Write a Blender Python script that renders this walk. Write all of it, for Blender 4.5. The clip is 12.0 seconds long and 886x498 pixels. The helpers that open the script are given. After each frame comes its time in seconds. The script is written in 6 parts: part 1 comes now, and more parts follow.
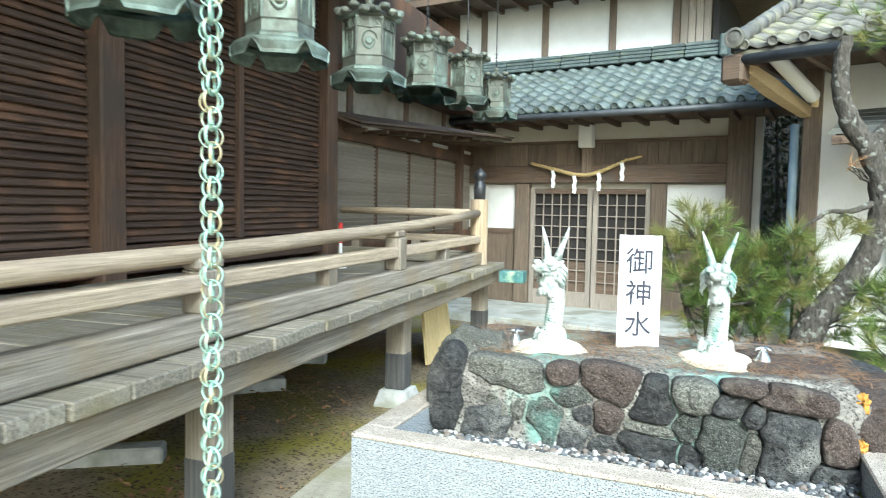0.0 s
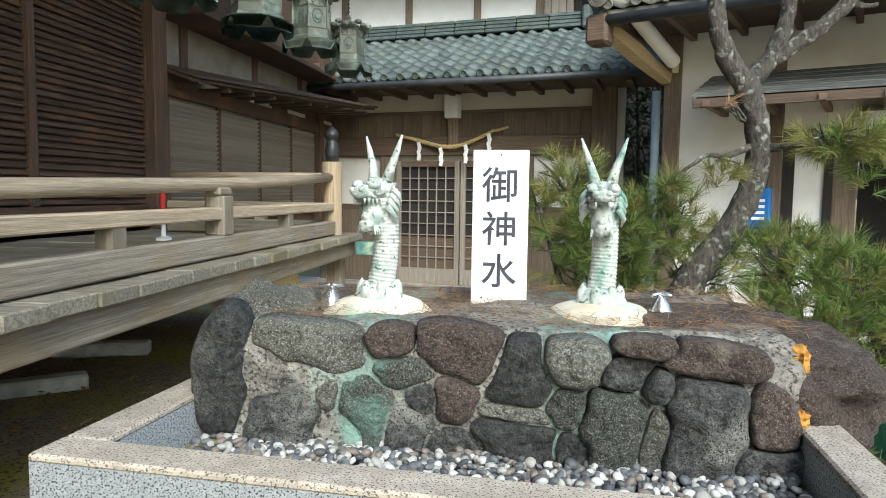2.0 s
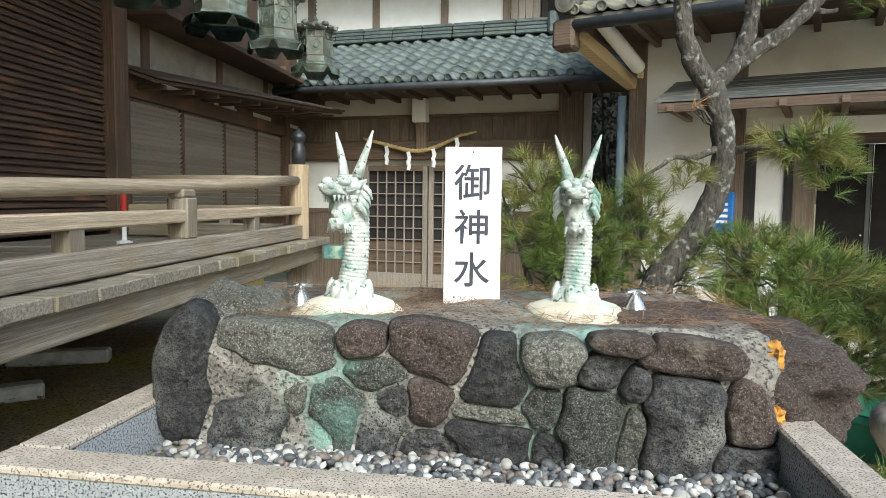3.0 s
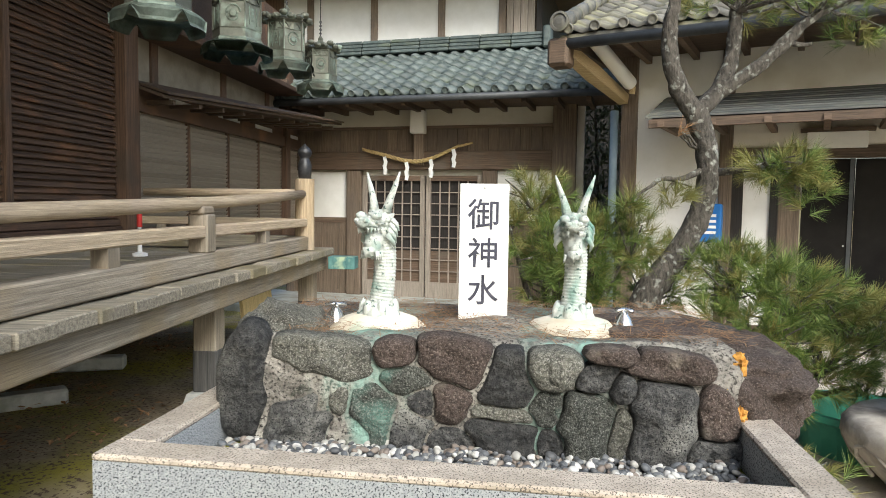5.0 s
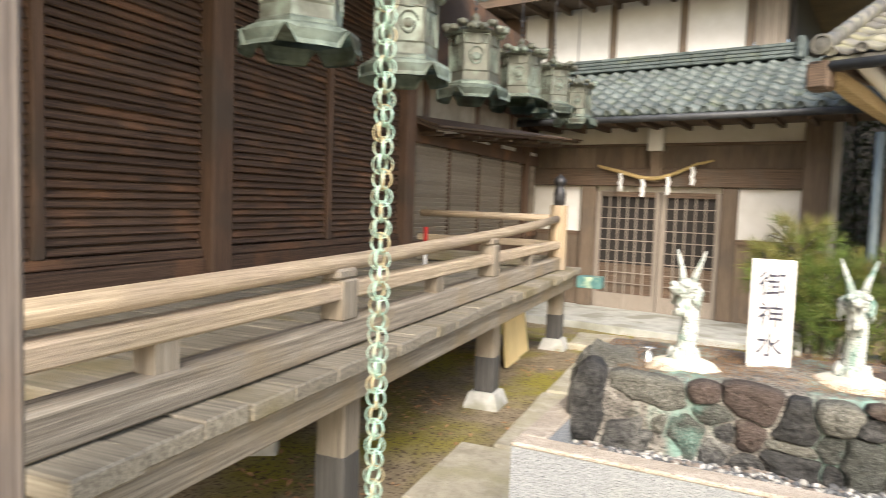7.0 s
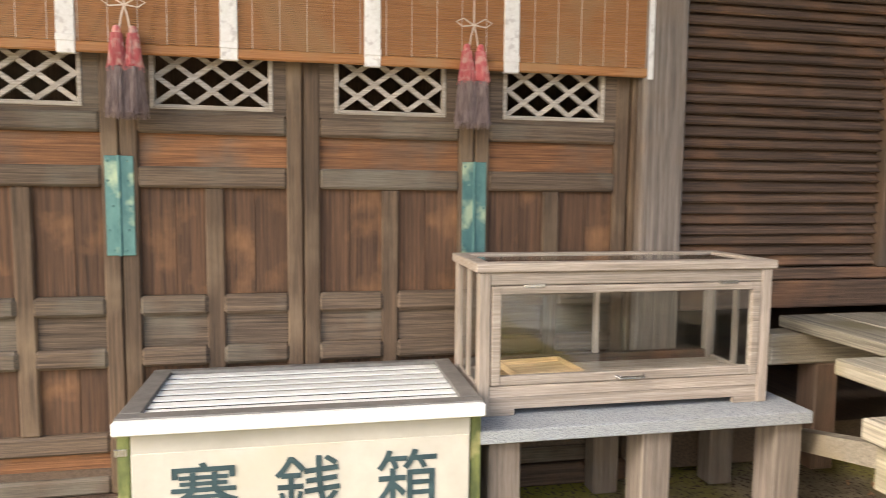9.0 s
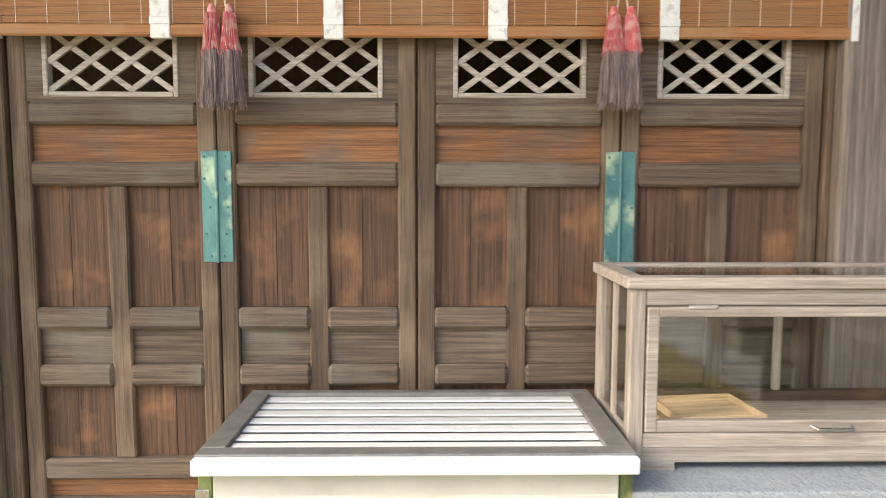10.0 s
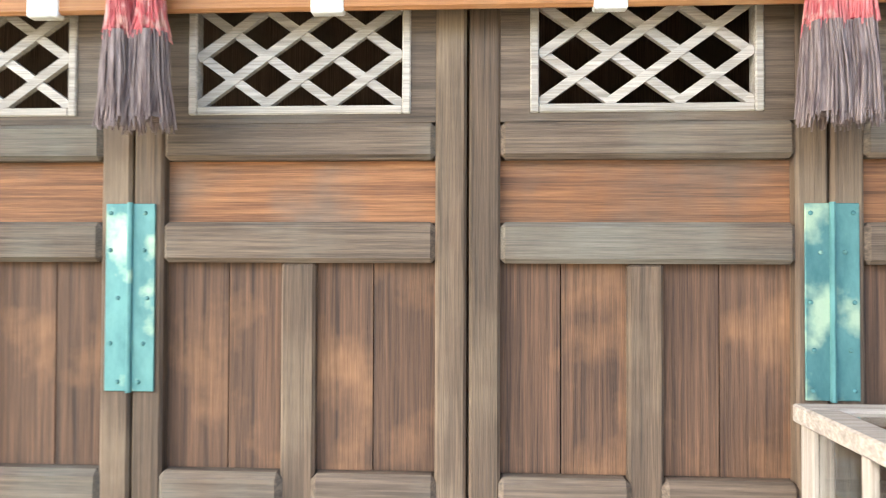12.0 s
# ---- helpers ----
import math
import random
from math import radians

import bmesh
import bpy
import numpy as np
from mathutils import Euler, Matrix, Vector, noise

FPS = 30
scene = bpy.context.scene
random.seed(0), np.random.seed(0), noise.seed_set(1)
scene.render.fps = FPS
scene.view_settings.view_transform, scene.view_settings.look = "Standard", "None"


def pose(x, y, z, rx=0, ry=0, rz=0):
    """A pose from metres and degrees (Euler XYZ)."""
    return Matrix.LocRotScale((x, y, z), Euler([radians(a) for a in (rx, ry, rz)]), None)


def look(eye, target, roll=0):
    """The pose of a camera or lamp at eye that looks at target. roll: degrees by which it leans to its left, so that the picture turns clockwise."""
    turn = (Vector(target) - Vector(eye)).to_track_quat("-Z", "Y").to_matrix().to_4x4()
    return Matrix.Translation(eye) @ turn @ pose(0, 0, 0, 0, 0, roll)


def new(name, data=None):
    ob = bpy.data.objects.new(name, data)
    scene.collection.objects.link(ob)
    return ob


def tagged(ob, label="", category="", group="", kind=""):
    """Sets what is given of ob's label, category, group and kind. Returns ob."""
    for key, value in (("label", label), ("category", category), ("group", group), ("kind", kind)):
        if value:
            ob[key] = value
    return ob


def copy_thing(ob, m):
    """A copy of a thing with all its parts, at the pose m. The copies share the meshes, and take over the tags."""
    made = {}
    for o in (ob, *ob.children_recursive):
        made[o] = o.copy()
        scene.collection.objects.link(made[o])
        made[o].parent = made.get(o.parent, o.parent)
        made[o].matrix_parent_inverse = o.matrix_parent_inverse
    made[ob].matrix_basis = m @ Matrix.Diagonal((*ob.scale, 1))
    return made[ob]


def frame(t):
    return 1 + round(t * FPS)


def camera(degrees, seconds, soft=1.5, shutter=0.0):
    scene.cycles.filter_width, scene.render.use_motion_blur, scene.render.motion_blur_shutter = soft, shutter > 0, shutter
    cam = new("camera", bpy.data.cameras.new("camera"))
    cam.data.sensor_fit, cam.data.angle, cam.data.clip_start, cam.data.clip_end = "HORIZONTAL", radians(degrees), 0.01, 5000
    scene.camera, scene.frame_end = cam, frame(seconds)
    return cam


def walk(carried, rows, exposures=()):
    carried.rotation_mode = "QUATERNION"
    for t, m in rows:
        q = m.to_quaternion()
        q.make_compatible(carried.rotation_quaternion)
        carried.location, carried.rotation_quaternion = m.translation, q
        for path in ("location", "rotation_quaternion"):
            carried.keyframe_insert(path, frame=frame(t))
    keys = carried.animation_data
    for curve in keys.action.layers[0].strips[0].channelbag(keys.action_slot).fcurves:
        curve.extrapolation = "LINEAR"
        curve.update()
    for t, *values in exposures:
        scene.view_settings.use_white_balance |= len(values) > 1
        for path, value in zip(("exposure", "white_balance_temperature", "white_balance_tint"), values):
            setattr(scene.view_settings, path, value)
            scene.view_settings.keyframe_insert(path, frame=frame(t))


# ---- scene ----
cam = camera(66.5, 12.0, soft=0.75, shutter=0.3)
PATH = [
    (0, (-0.053, -0.652, 1.289), (-0.674, 1.245, 1.162), 1.1),
    (0.5, (-0.037, -0.428, 1.246), (-0.524, 1.503, 1.063), 1.0),
    (1, (-0.022, -0.243, 1.208), (-0.418, 1.709, 1.026), 0.9),
    (1.5, (-0.039, -0.124, 1.141), (-0.364, 1.841, 0.97), 0.8),
    (2, (-0.049, -0.048, 1.115), (-0.308, 1.928, 0.952), 0.7),
    (2.5, (-0.054, -0.017, 1.098), (-0.25, 1.968, 0.944), 0.7),
    (4.5, (-0.087, -0.138, 1.126), (-0.228, 1.853, 0.993), 0.7),
    (5, (-0.098, -0.247, 1.158), (-0.243, 1.744, 1.028), 0.8),
    (5.5, (-0.141, -0.448, 1.2), (-0.293, 1.543, 1.076), 1.0),
    (6, (-0.201, -0.682, 1.297), (-0.358, 1.308, 1.18), 1.0),
    (6.5, (-0.227, -0.793, 1.349), (-0.548, 1.177, 1.224), 1.0),
    (7, (-0.286, -0.865, 1.359), (-1.037, 0.984, 1.216), 2.0),
    (7.4, (-0.291, -0.912, 1.368), (-1.455, 0.706, 1.21), 2.1),
    (7.5, (-0.283, -0.951, 1.373), (-1.55, 0.589, 1.214), 2.1),
    (7.7, (-0.291, -0.955, 1.366), (-1.742, 0.412, 1.207), 2.1),
    (9.3, (-0.659, -1.351, 1.338), (-2.633, -1.086, 1.156), 0.3),
    (9.5, (-0.731, -1.345, 1.325), (-2.713, -1.144, 1.139), 0.2),
    (10, (-1.016, -1.275, 1.331), (-3.008, -1.246, 1.158), 0.1),
    (10.5, (-1.194, -1.273, 1.379), (-3.187, -1.338, 1.224), 0.1),
    (11, (-1.455, -1.315, 1.396), (-3.449, -1.418, 1.279), 0.2),
    (11.5, (-1.728, -1.337, 1.387), (-3.724, -1.449, 1.331), 0.1),
    (12, (-2.043, -1.312, 1.348), (-4.04, -1.415, 1.386), 0.2),
]
walk(cam, [(t, look(eye, target, roll)) for t, eye, target, roll in PATH], exposures=[
    (0.0, 1.40, 5350, -5.0), (0.5, 1.08, 5500, -3.0), (1.0, 0.8, 5600, -1.0), (2.5, 0.68, 5750, 0.0), (4.5, 0.7, 5950, 3.0), (5.5, 0.78, 6150, 6.0), (6.5, 1.05, 6350, 8.0), (7.0, 1.2, 6600, 10.0), (7.5, 1.32, 6700, 11.0), (9.5, 1.75, 6600, 10.0), (10.5, 1.82, 6000, 6.0), (11.5, 2.25, 5800, 5.0), (12.0, 2.62, 5650, 4.0)])

# ---- light ----
world = bpy.data.worlds.new("world")
scene.world = world
world.use_nodes = True
wn = world.node_tree
sky = wn.nodes.new("ShaderNodeTexSky")
sky.sky_type = "NISHITA"
sky.sun_disc = False
sky.sun_elevation, sky.sun_rotation = radians(38), radians(158)
sky.dust_density, sky.air_density = 4.0, 1.2
wn.links.new(sky.outputs[0], wn.nodes["Background"].inputs[0])
wn.nodes["Background"].inputs[1].default_value = 0.15
sun_data = bpy.data.lights.new("sun", "SUN")
sun_data.energy, sun_data.angle, sun_data.color = 1.7, radians(25), (1.0, 0.96, 0.9)
sun = new("sun", sun_data)
sun.matrix_world = look((3.75, -8.27, 7.81), (0, 1, 0))


# ---- materials ----
def material(name, c1, c2, rough=0.7, scale=(6, 6, 6), bump=0.25, spot=None, spot_scale=1.5, spot_at=(0.5, 0.62), metal=0.0, vary=0.12, fine=None, detail=6.0, streak=None):
    """Two colours mixed by stretched noise, a second layer of stains, small relief, and a slight shift for each piece."""
    m = bpy.data.materials.new(name)
    m.use_nodes = True
    nt = m.node_tree
    N, K = nt.nodes, nt.links.new
    bsdf = N["Principled BSDF"]
    tc, mp = N.new("ShaderNodeTexCoord"), N.new("ShaderNodeMapping")
    mp.inputs["Scale"].default_value = scale
    info, shift = N.new("ShaderNodeObjectInfo"), N.new("ShaderNodeVectorMath")
    shift.operation = "SCALE"
    shift.inputs["Scale"].default_value = 17.0
    K(info.outputs["Random"], shift.inputs[0])
    K(tc.outputs["Object"], mp.inputs["Vector"])
    add = N.new("ShaderNodeVectorMath")
    K(mp.outputs[0], add.inputs[0])
    K(shift.outputs[0], add.inputs[1])
    n1 = N.new("ShaderNodeTexNoise")
    n1.inputs["Scale"].default_value, n1.inputs["Detail"].default_value, n1.inputs["Roughness"].default_value = 1.0, detail, 0.65
    K(add.outputs[0], n1.inputs["Vector"])
    ramp = N.new("ShaderNodeValToRGB")
    ramp.color_ramp.elements[0].position, ramp.color_ramp.elements[1].position = 0.32, 0.68
    ramp.color_ramp.elements[0].color, ramp.color_ramp.elements[1].color = (*c1, 1), (*c2, 1)
    K(n1.outputs["Fac"], ramp.inputs[0])
    col = ramp.outputs[0]
    if spot:
        n2 = N.new("ShaderNodeTexNoise")
        n2.inputs["Scale"].default_value, n2.inputs["Detail"].default_value = spot_scale, 7.0
        moved = N.new("ShaderNodeVectorMath")
        K(tc.outputs["Object"], moved.inputs[0])
        K(shift.outputs[0], moved.inputs[1])
        K(moved.outputs[0], n2.inputs["Vector"])
        r2 = N.new("ShaderNodeMapRange")
        r2.inputs[1].default_value, r2.inputs[2].default_value = spot_at
        K(n2.outputs["Fac"], r2.inputs[0])
        mix = N.new("ShaderNodeMixRGB")
        mix.inputs[2].default_value = (*spot, 1)
        K(r2.outputs[0], mix.inputs[0])
        K(col, mix.inputs[1])
        col = mix.outputs[0]
    if fine:
        v = N.new("ShaderNodeTexNoise")
        v.inputs["Scale"].default_value, v.inputs["Detail"].default_value = fine[0], 2.0
        K(tc.outputs["Object"], v.inputs["Vector"])
        r3 = N.new("ShaderNodeMapRange")
        r3.inputs[1].default_value, r3.inputs[2].default_value = fine[2]
        K(v.outputs["Fac"], r3.inputs[0])
        mix3 = N.new("ShaderNodeMixRGB")
        mix3.inputs[2].default_value = (*fine[1], 1)
        K(r3.outputs[0], mix3.inputs[0])
        K(col, mix3.inputs[1])
        col = mix3.outputs[0]
    hsv = N.new("ShaderNodeHueSaturation")
    mr = N.new("ShaderNodeMapRange")
    mr.inputs[3].default_value, mr.inputs[4].default_value = 1 - vary, 1 + vary
    K(info.outputs["Random"], mr.inputs[0])
    K(mr.outputs[0], hsv.inputs["Value"])
    K(col, hsv.inputs["Color"])
    K(hsv.outputs[0], bsdf.inputs["Base Color"])
    if streak:
        ms, ns, rs, mx = N.new("ShaderNodeMapping"), N.new("ShaderNodeTexNoise"), N.new("ShaderNodeMapRange"), N.new("ShaderNodeMixRGB")
        ms.inputs["Scale"].default_value = streak
        ns.inputs["Scale"].default_value, ns.inputs["Detail"].default_value, ns.inputs["Roughness"].default_value = 1.0, 4.0, 0.7
        rs.inputs[1].default_value, rs.inputs[2].default_value, rs.inputs[3].default_value, rs.inputs[4].default_value = 0.30, 0.70, 0.68, 1.28
        mx.blend_type = "MULTIPLY"
        mx.inputs[0].default_value = 1.0
        K(tc.outputs["Object"], ms.inputs["Vector"]), K(ms.outputs[0], ns.inputs["Vector"]), K(ns.outputs["Fac"], rs.inputs[0])
        K(hsv.outputs[0], mx.inputs[1]), K(rs.outputs[0], mx.inputs[2]), K(mx.outputs[0], bsdf.inputs["Base Color"])
    bsdf.inputs["Roughness"].default_value, bsdf.inputs["Metallic"].default_value = rough, metal
    b = N.new("ShaderNodeBump")
    b.inputs["Strength"].default_value, b.inputs["Distance"].default_value = bump, 0.02
    K(n1.outputs["Fac"], b.inputs["Height"])
    K(b.outputs[0], bsdf.inputs["Normal"])
    return m


def wood(name, dark, light, axis, rough=0.75, spot=None, bump=0.3, spot_at=(0.5, 0.65), spot_scale=2.5, fine=None):
    s = [80, 80, 80]
    s["xyz".index(axis)] = 1.8
    g = [260, 260, 260]
    g["xyz".index(axis)] = 7
    return material(name, dark, light, rough, s, bump, spot, spot_scale, spot_at, vary=0.15, detail=8, fine=fine, streak=g)


GREY_D, GREY_L = (0.16, 0.135, 0.105), (0.42, 0.37, 0.30)
deck_x = wood("deck wood across", (0.13, 0.115, 0.09), (0.38, 0.34, 0.27), "x", spot=(0.20, 0.17, 0.10))
deck_y = wood("deck wood along", GREY_D, GREY_L, "y", spot=(0.30, 0.24, 0.16))
deck_z = wood("deck wood upright", GREY_D, GREY_L, "z", spot=(0.22, 0.18, 0.13))
rail_y = wood("pale rail wood", (0.29, 0.225, 0.15), (0.54, 0.445, 0.325), "y", spot=(0.40, 0.32, 0.24))
rail_x = wood("pale rail wood across", (0.29, 0.225, 0.15), (0.54, 0.445, 0.325), "x", spot=(0.40, 0.32, 0.24))
rail_z = wood("pale post wood", (0.38, 0.28, 0.17), (0.62, 0.49, 0.33), "z", spot=(0.42, 0.34, 0.26))
dark_x = wood("dark wood across", (0.05, 0.034, 0.024), (0.14, 0.096, 0.064), "x", spot=(0.13, 0.085, 0.055))
dark_y = wood("dark wood along", (0.045, 0.027, 0.019), (0.15, 0.092, 0.06), "y", spot=(0.21, 0.105, 0.055), spot_at=(0.52, 0.72))
dark_z = wood("dark wood upright", (0.075, 0.044, 0.028), (0.20, 0.12, 0.078), "z", spot=(0.10, 0.07, 0.05))
black_z = wood("near-black wood", (0.012, 0.010, 0.009), (0.035, 0.03, 0.027), "z")
door_y = wood("door rail wood", (0.058, 0.039, 0.027), (0.20, 0.14, 0.094), "y", spot=(0.18, 0.155, 0.12), spot_at=(0.5, 0.7))
door_z = wood("door stile wood", (0.052, 0.034, 0.022), (0.18, 0.115, 0.07), "z", spot=(0.22, 0.155, 0.098), spot_at=(0.5, 0.72))
panel_z = wood("door panel wood", (0.042, 0.022, 0.013), (0.165, 0.084, 0.044), "z", spot=(0.27, 0.135, 0.062), spot_at=(0.54, 0.76), spot_scale=5)
panel_y = wood("door panel wood across", (0.12, 0.048, 0.02), (0.38, 0.17, 0.07), "y", spot=(0.17, 0.115, 0.08))
lattice_m = wood("bleached lattice wood", (0.34, 0.29, 0.24), (0.52, 0.46, 0.40), "y", bump=0.1)
pillar_m = wood("weathered pillar wood", (0.10, 0.08, 0.068), (0.27, 0.225, 0.19), "z", spot=(0.19, 0.14, 0.105))
case_y = wood("case wood along", (0.26, 0.21, 0.17), (0.47, 0.40, 0.34), "y", bump=0.12)
case_z = wood("case wood upright", (0.26, 0.21, 0.17), (0.47, 0.40, 0.34), "z", bump=0.12)
shut_m = wood("grey shutter wood", (0.22, 0.19, 0.155), (0.38, 0.335, 0.28), "y", bump=0.1)
back_x = wood("brown facade wood across", (0.085, 0.055, 0.036), (0.21, 0.145, 0.10), "x", spot=(0.14, 0.11, 0.085))
back_z = wood("brown facade wood upright", (0.10, 0.072, 0.05), (0.25, 0.19, 0.14), "z", spot=(0.14, 0.11, 0.085))
grid_m = wood("grey grille wood", (0.24, 0.20, 0.165), (0.40, 0.35, 0.30), "z", bump=0.1)
bracket_m = wood("yellowed bracket wood", (0.45, 0.33, 0.17), (0.66, 0.52, 0.31), "x", bump=0.15)
board_m = wood("new plywood", (0.72, 0.55, 0.26), (0.86, 0.70, 0.38), "z", bump=0.05)
plaster = material("white plaster", (0.74, 0.73, 0.70), (0.84, 0.83, 0.81), 0.9, (3, 3, 3), 0.05, (0.66, 0.64, 0.59), 0.9, (0.55, 0.8))
plaster_old = material("aged cream plaster", (0.74, 0.70, 0.62), (0.82, 0.79, 0.72), 0.9, (3, 3, 3), 0.05, (0.52, 0.47, 0.38), 1.1, (0.5, 0.8))
tile_m = material("grey roof tile", (0.05, 0.066, 0.062), (0.12, 0.145, 0.138), 0.5, (9, 9, 9), 0.15, (0.12, 0.14, 0.085), 1.6, (0.55, 0.8), vary=0.25)
tile2_m = material("mossy roof tile", (0.085, 0.085, 0.075), (0.19, 0.18, 0.155), 0.65, (9, 9, 9), 0.25, (0.30, 0.29, 0.18), 2.0, (0.5, 0.7), vary=0.25)
copper = material("verdigris bronze", (0.10, 0.105, 0.085), (0.19, 0.20, 0.165), 0.55, (7, 7, 7), 0.15, (0.36, 0.45, 0.38), 5.0, (0.50, 0.72), metal=0.35)
copper_rim = material("pale verdigris", (0.09, 0.115, 0.095), (0.27, 0.335, 0.285), 0.6, (10, 10, 10), 0.2, (0.10, 0.10, 0.075), 5.0, (0.5, 0.7), metal=0.2)
chain_m = material("patinated copper ring", (0.30, 0.50, 0.42), (0.55, 0.72, 0.62), 0.5, (30, 30, 30), 0.15, (0.50, 0.42, 0.25), 14, (0.5, 0.62), metal=0.3)
teal = material("teal hinge patina", (0.06, 0.16, 0.165), (0.14, 0.29, 0.275), 0.55, (16, 16, 8), 0.15, (0.45, 0.55, 0.38), 9, (0.55, 0.68), metal=0.3)
granite = material("grey granite", (0.27, 0.29, 0.315), (0.46, 0.485, 0.51), 0.75, (190, 190, 190), 0.15, (0.42, 0.44, 0.43), 3, (0.5, 0.75), fine=(300, (0.045, 0.05, 0.06), (0.53, 0.61)))
granite_top = material("weathered granite top", (0.36, 0.31, 0.26), (0.55, 0.485, 0.41), 0.85, (40, 40, 40), 0.2, (0.36, 0.31, 0.25), 6, (0.5, 0.7), fine=(300, (0.10, 0.085, 0.07), (0.54, 0.63)))
stone_pad = material("pale footing stone", (0.38, 0.38, 0.36), (0.56, 0.56, 0.53), 0.9, (14, 14, 14), 0.25, (0.30, 0.30, 0.24), 4)
slab_m = material("tan paving stone", (0.27, 0.245, 0.185), (0.45, 0.415, 0.335), 0.95, (9, 9, 9), 0.3, (0.30, 0.28, 0.17), 3.5, (0.48, 0.7), fine=(150, (0.2, 0.18, 0.13), (0.6, 0.68)))
pave_m = material("pale concrete", (0.42, 0.37, 0.30), (0.55, 0.49, 0.41), 0.95, (5, 5, 5), 0.15, (0.35, 0.30, 0.23), 2, fine=(160, (0.25, 0.21, 0.17), (0.6, 0.7)))
apron_m = material("grey concrete", (0.32, 0.33, 0.31), (0.46, 0.47, 0.44), 0.95, (5, 5, 5), 0.15, (0.26, 0.26, 0.22), 2)
rock_m = material("dark field stone", (0.012, 0.013, 0.015), (0.14, 0.137, 0.13), 0.75, (75, 75, 75), 1.0, (0.28, 0.275, 0.25), 8, (0.53, 0.72), vary=0.4, fine=(300, (0.02, 0.02, 0.022), (0.50, 0.66)))
rock_red = material("reddish field stone", (0.03, 0.02, 0.016), (0.13, 0.095, 0.08), 0.9, (120, 120, 120), 0.9, (0.30, 0.26, 0.21), 9, (0.58, 0.74), vary=0.25, fine=(300, (0.28, 0.23, 0.195), (0.52, 0.80)))
rock_pale = material("pale grey field stone", (0.045, 0.045, 0.038), (0.23, 0.225, 0.185), 0.9, (120, 120, 120), 0.9, (0.05, 0.048, 0.04), 8, (0.5, 0.7), vary=0.3, fine=(300, (0.42, 0.41, 0.365), (0.50, 0.78)))
lichen = material("orange lichen", (0.45, 0.20, 0.03), (0.62, 0.33, 0.07), 0.95, (40, 40, 40), 0.6)
moss_m = material("moss", (0.09, 0.10, 0.015), (0.22, 0.22, 0.03), 1.0, (40, 40, 40), 0.9)
cream = material("cream cement", (0.60, 0.52, 0.38), (0.78, 0.73, 0.62), 0.9, (14, 14, 14), 0.35, (0.40, 0.60, 0.50), 7, (0.52, 0.7))
dragon_m = material("white paint over verdigris", (0.44, 0.48, 0.44), (0.68, 0.70, 0.67), 0.75, (60, 60, 60), 0.5, (0.17, 0.31, 0.26), 16.0, (0.52, 0.70), fine=(90, (0.10, 0.16, 0.14), (0.62, 0.70)))
sign_m = material("white sign board", (0.80, 0.80, 0.79), (0.88, 0.88, 0.87), 0.6, (8, 8, 8), 0.03, (0.68, 0.67, 0.64), 18, (0.62, 0.72))
ink = material("brush ink", (0.015, 0.016, 0.03), (0.06, 0.06, 0.09), 0.6, (30, 30, 30), 0.05)
ink_teal = material("dark green lettering", (0.02, 0.045, 0.055), (0.045, 0.085, 0.095), 0.6, (12, 12, 12), 0.05)
box_m = material("cream offering box board", (0.50, 0.47, 0.40), (0.60, 0.565, 0.49), 0.7, (5, 5, 5), 0.05, (0.55, 0.50, 0.38), 3, (0.5, 0.75))
steel_w = material("bright steel slat", (0.84, 0.83, 0.81), (0.90, 0.89, 0.87), 0.35, (3, 40, 40), 0.03)
steel_g = material("grey steel frame", (0.18, 0.17, 0.16), (0.27, 0.255, 0.24), 0.45, (20, 20, 20), 0.05, metal=0.3)
chrome = material("polished steel", (0.60, 0.60, 0.60), (0.75, 0.75, 0.75), 0.22, (20, 20, 20), 0.02, metal=0.9)
iron = material("black iron", (0.035, 0.036, 0.04), (0.09, 0.09, 0.095), 0.45, (20, 20, 20), 0.1, metal=0.5)
blind_m = material("bamboo blind", (0.25, 0.098, 0.03), (0.42, 0.19, 0.065), 0.6, (200, 5, 260), 0.2, (0.33, 0.17, 0.07), 4)
band_m = material("white cloth band", (0.76, 0.73, 0.70), (0.86, 0.84, 0.82), 0.9, (60, 60, 60), 0.15, (0.62, 0.58, 0.56), 30, (0.55, 0.65))
red_silk = material("red silk strand", (0.50, 0.05, 0.07), (0.74, 0.28, 0.26), 0.8, (120, 120, 12), 0.2, (0.70, 0.42, 0.36), 30, (0.5, 0.62))
grey_silk = material("faded purple strand", (0.10, 0.062, 0.062), (0.40, 0.31, 0.29), 0.85, (120, 120, 12), 0.2)
cord_m = material("pale cord", (0.62, 0.50, 0.42), (0.76, 0.66, 0.58), 0.8, (60, 60, 60), 0.1)
straw = material("straw rope", (0.38, 0.27, 0.11), (0.60, 0.46, 0.22), 0.95, (40, 40, 40), 0.4)
paper = material("white paper", (0.80, 0.80, 0.80), (0.86, 0.86, 0.86), 0.9, (5, 5, 5), 0.02)
bark = material("pine bark", (0.03, 0.026, 0.022), (0.14, 0.125, 0.105), 0.95, (60, 60, 24), 1.0, (0.36, 0.37, 0.33), 26, (0.55, 0.68))
needle_a = material("green pine needle", (0.05, 0.085, 0.015), (0.15, 0.20, 0.04), 0.6, (9, 9, 9), 0.0, (0.26, 0.25, 0.06), 3.0, (0.5, 0.7))
needle_b = material("yellowed pine needle", (0.16, 0.15, 0.04), (0.33, 0.29, 0.09), 0.65, (9, 9, 9), 0.0, (0.12, 0.14, 0.03), 4.0)
brown_n = material("dry pine needle", (0.22, 0.11, 0.045), (0.42, 0.25, 0.12), 0.9, (30, 30, 30), 0.0)
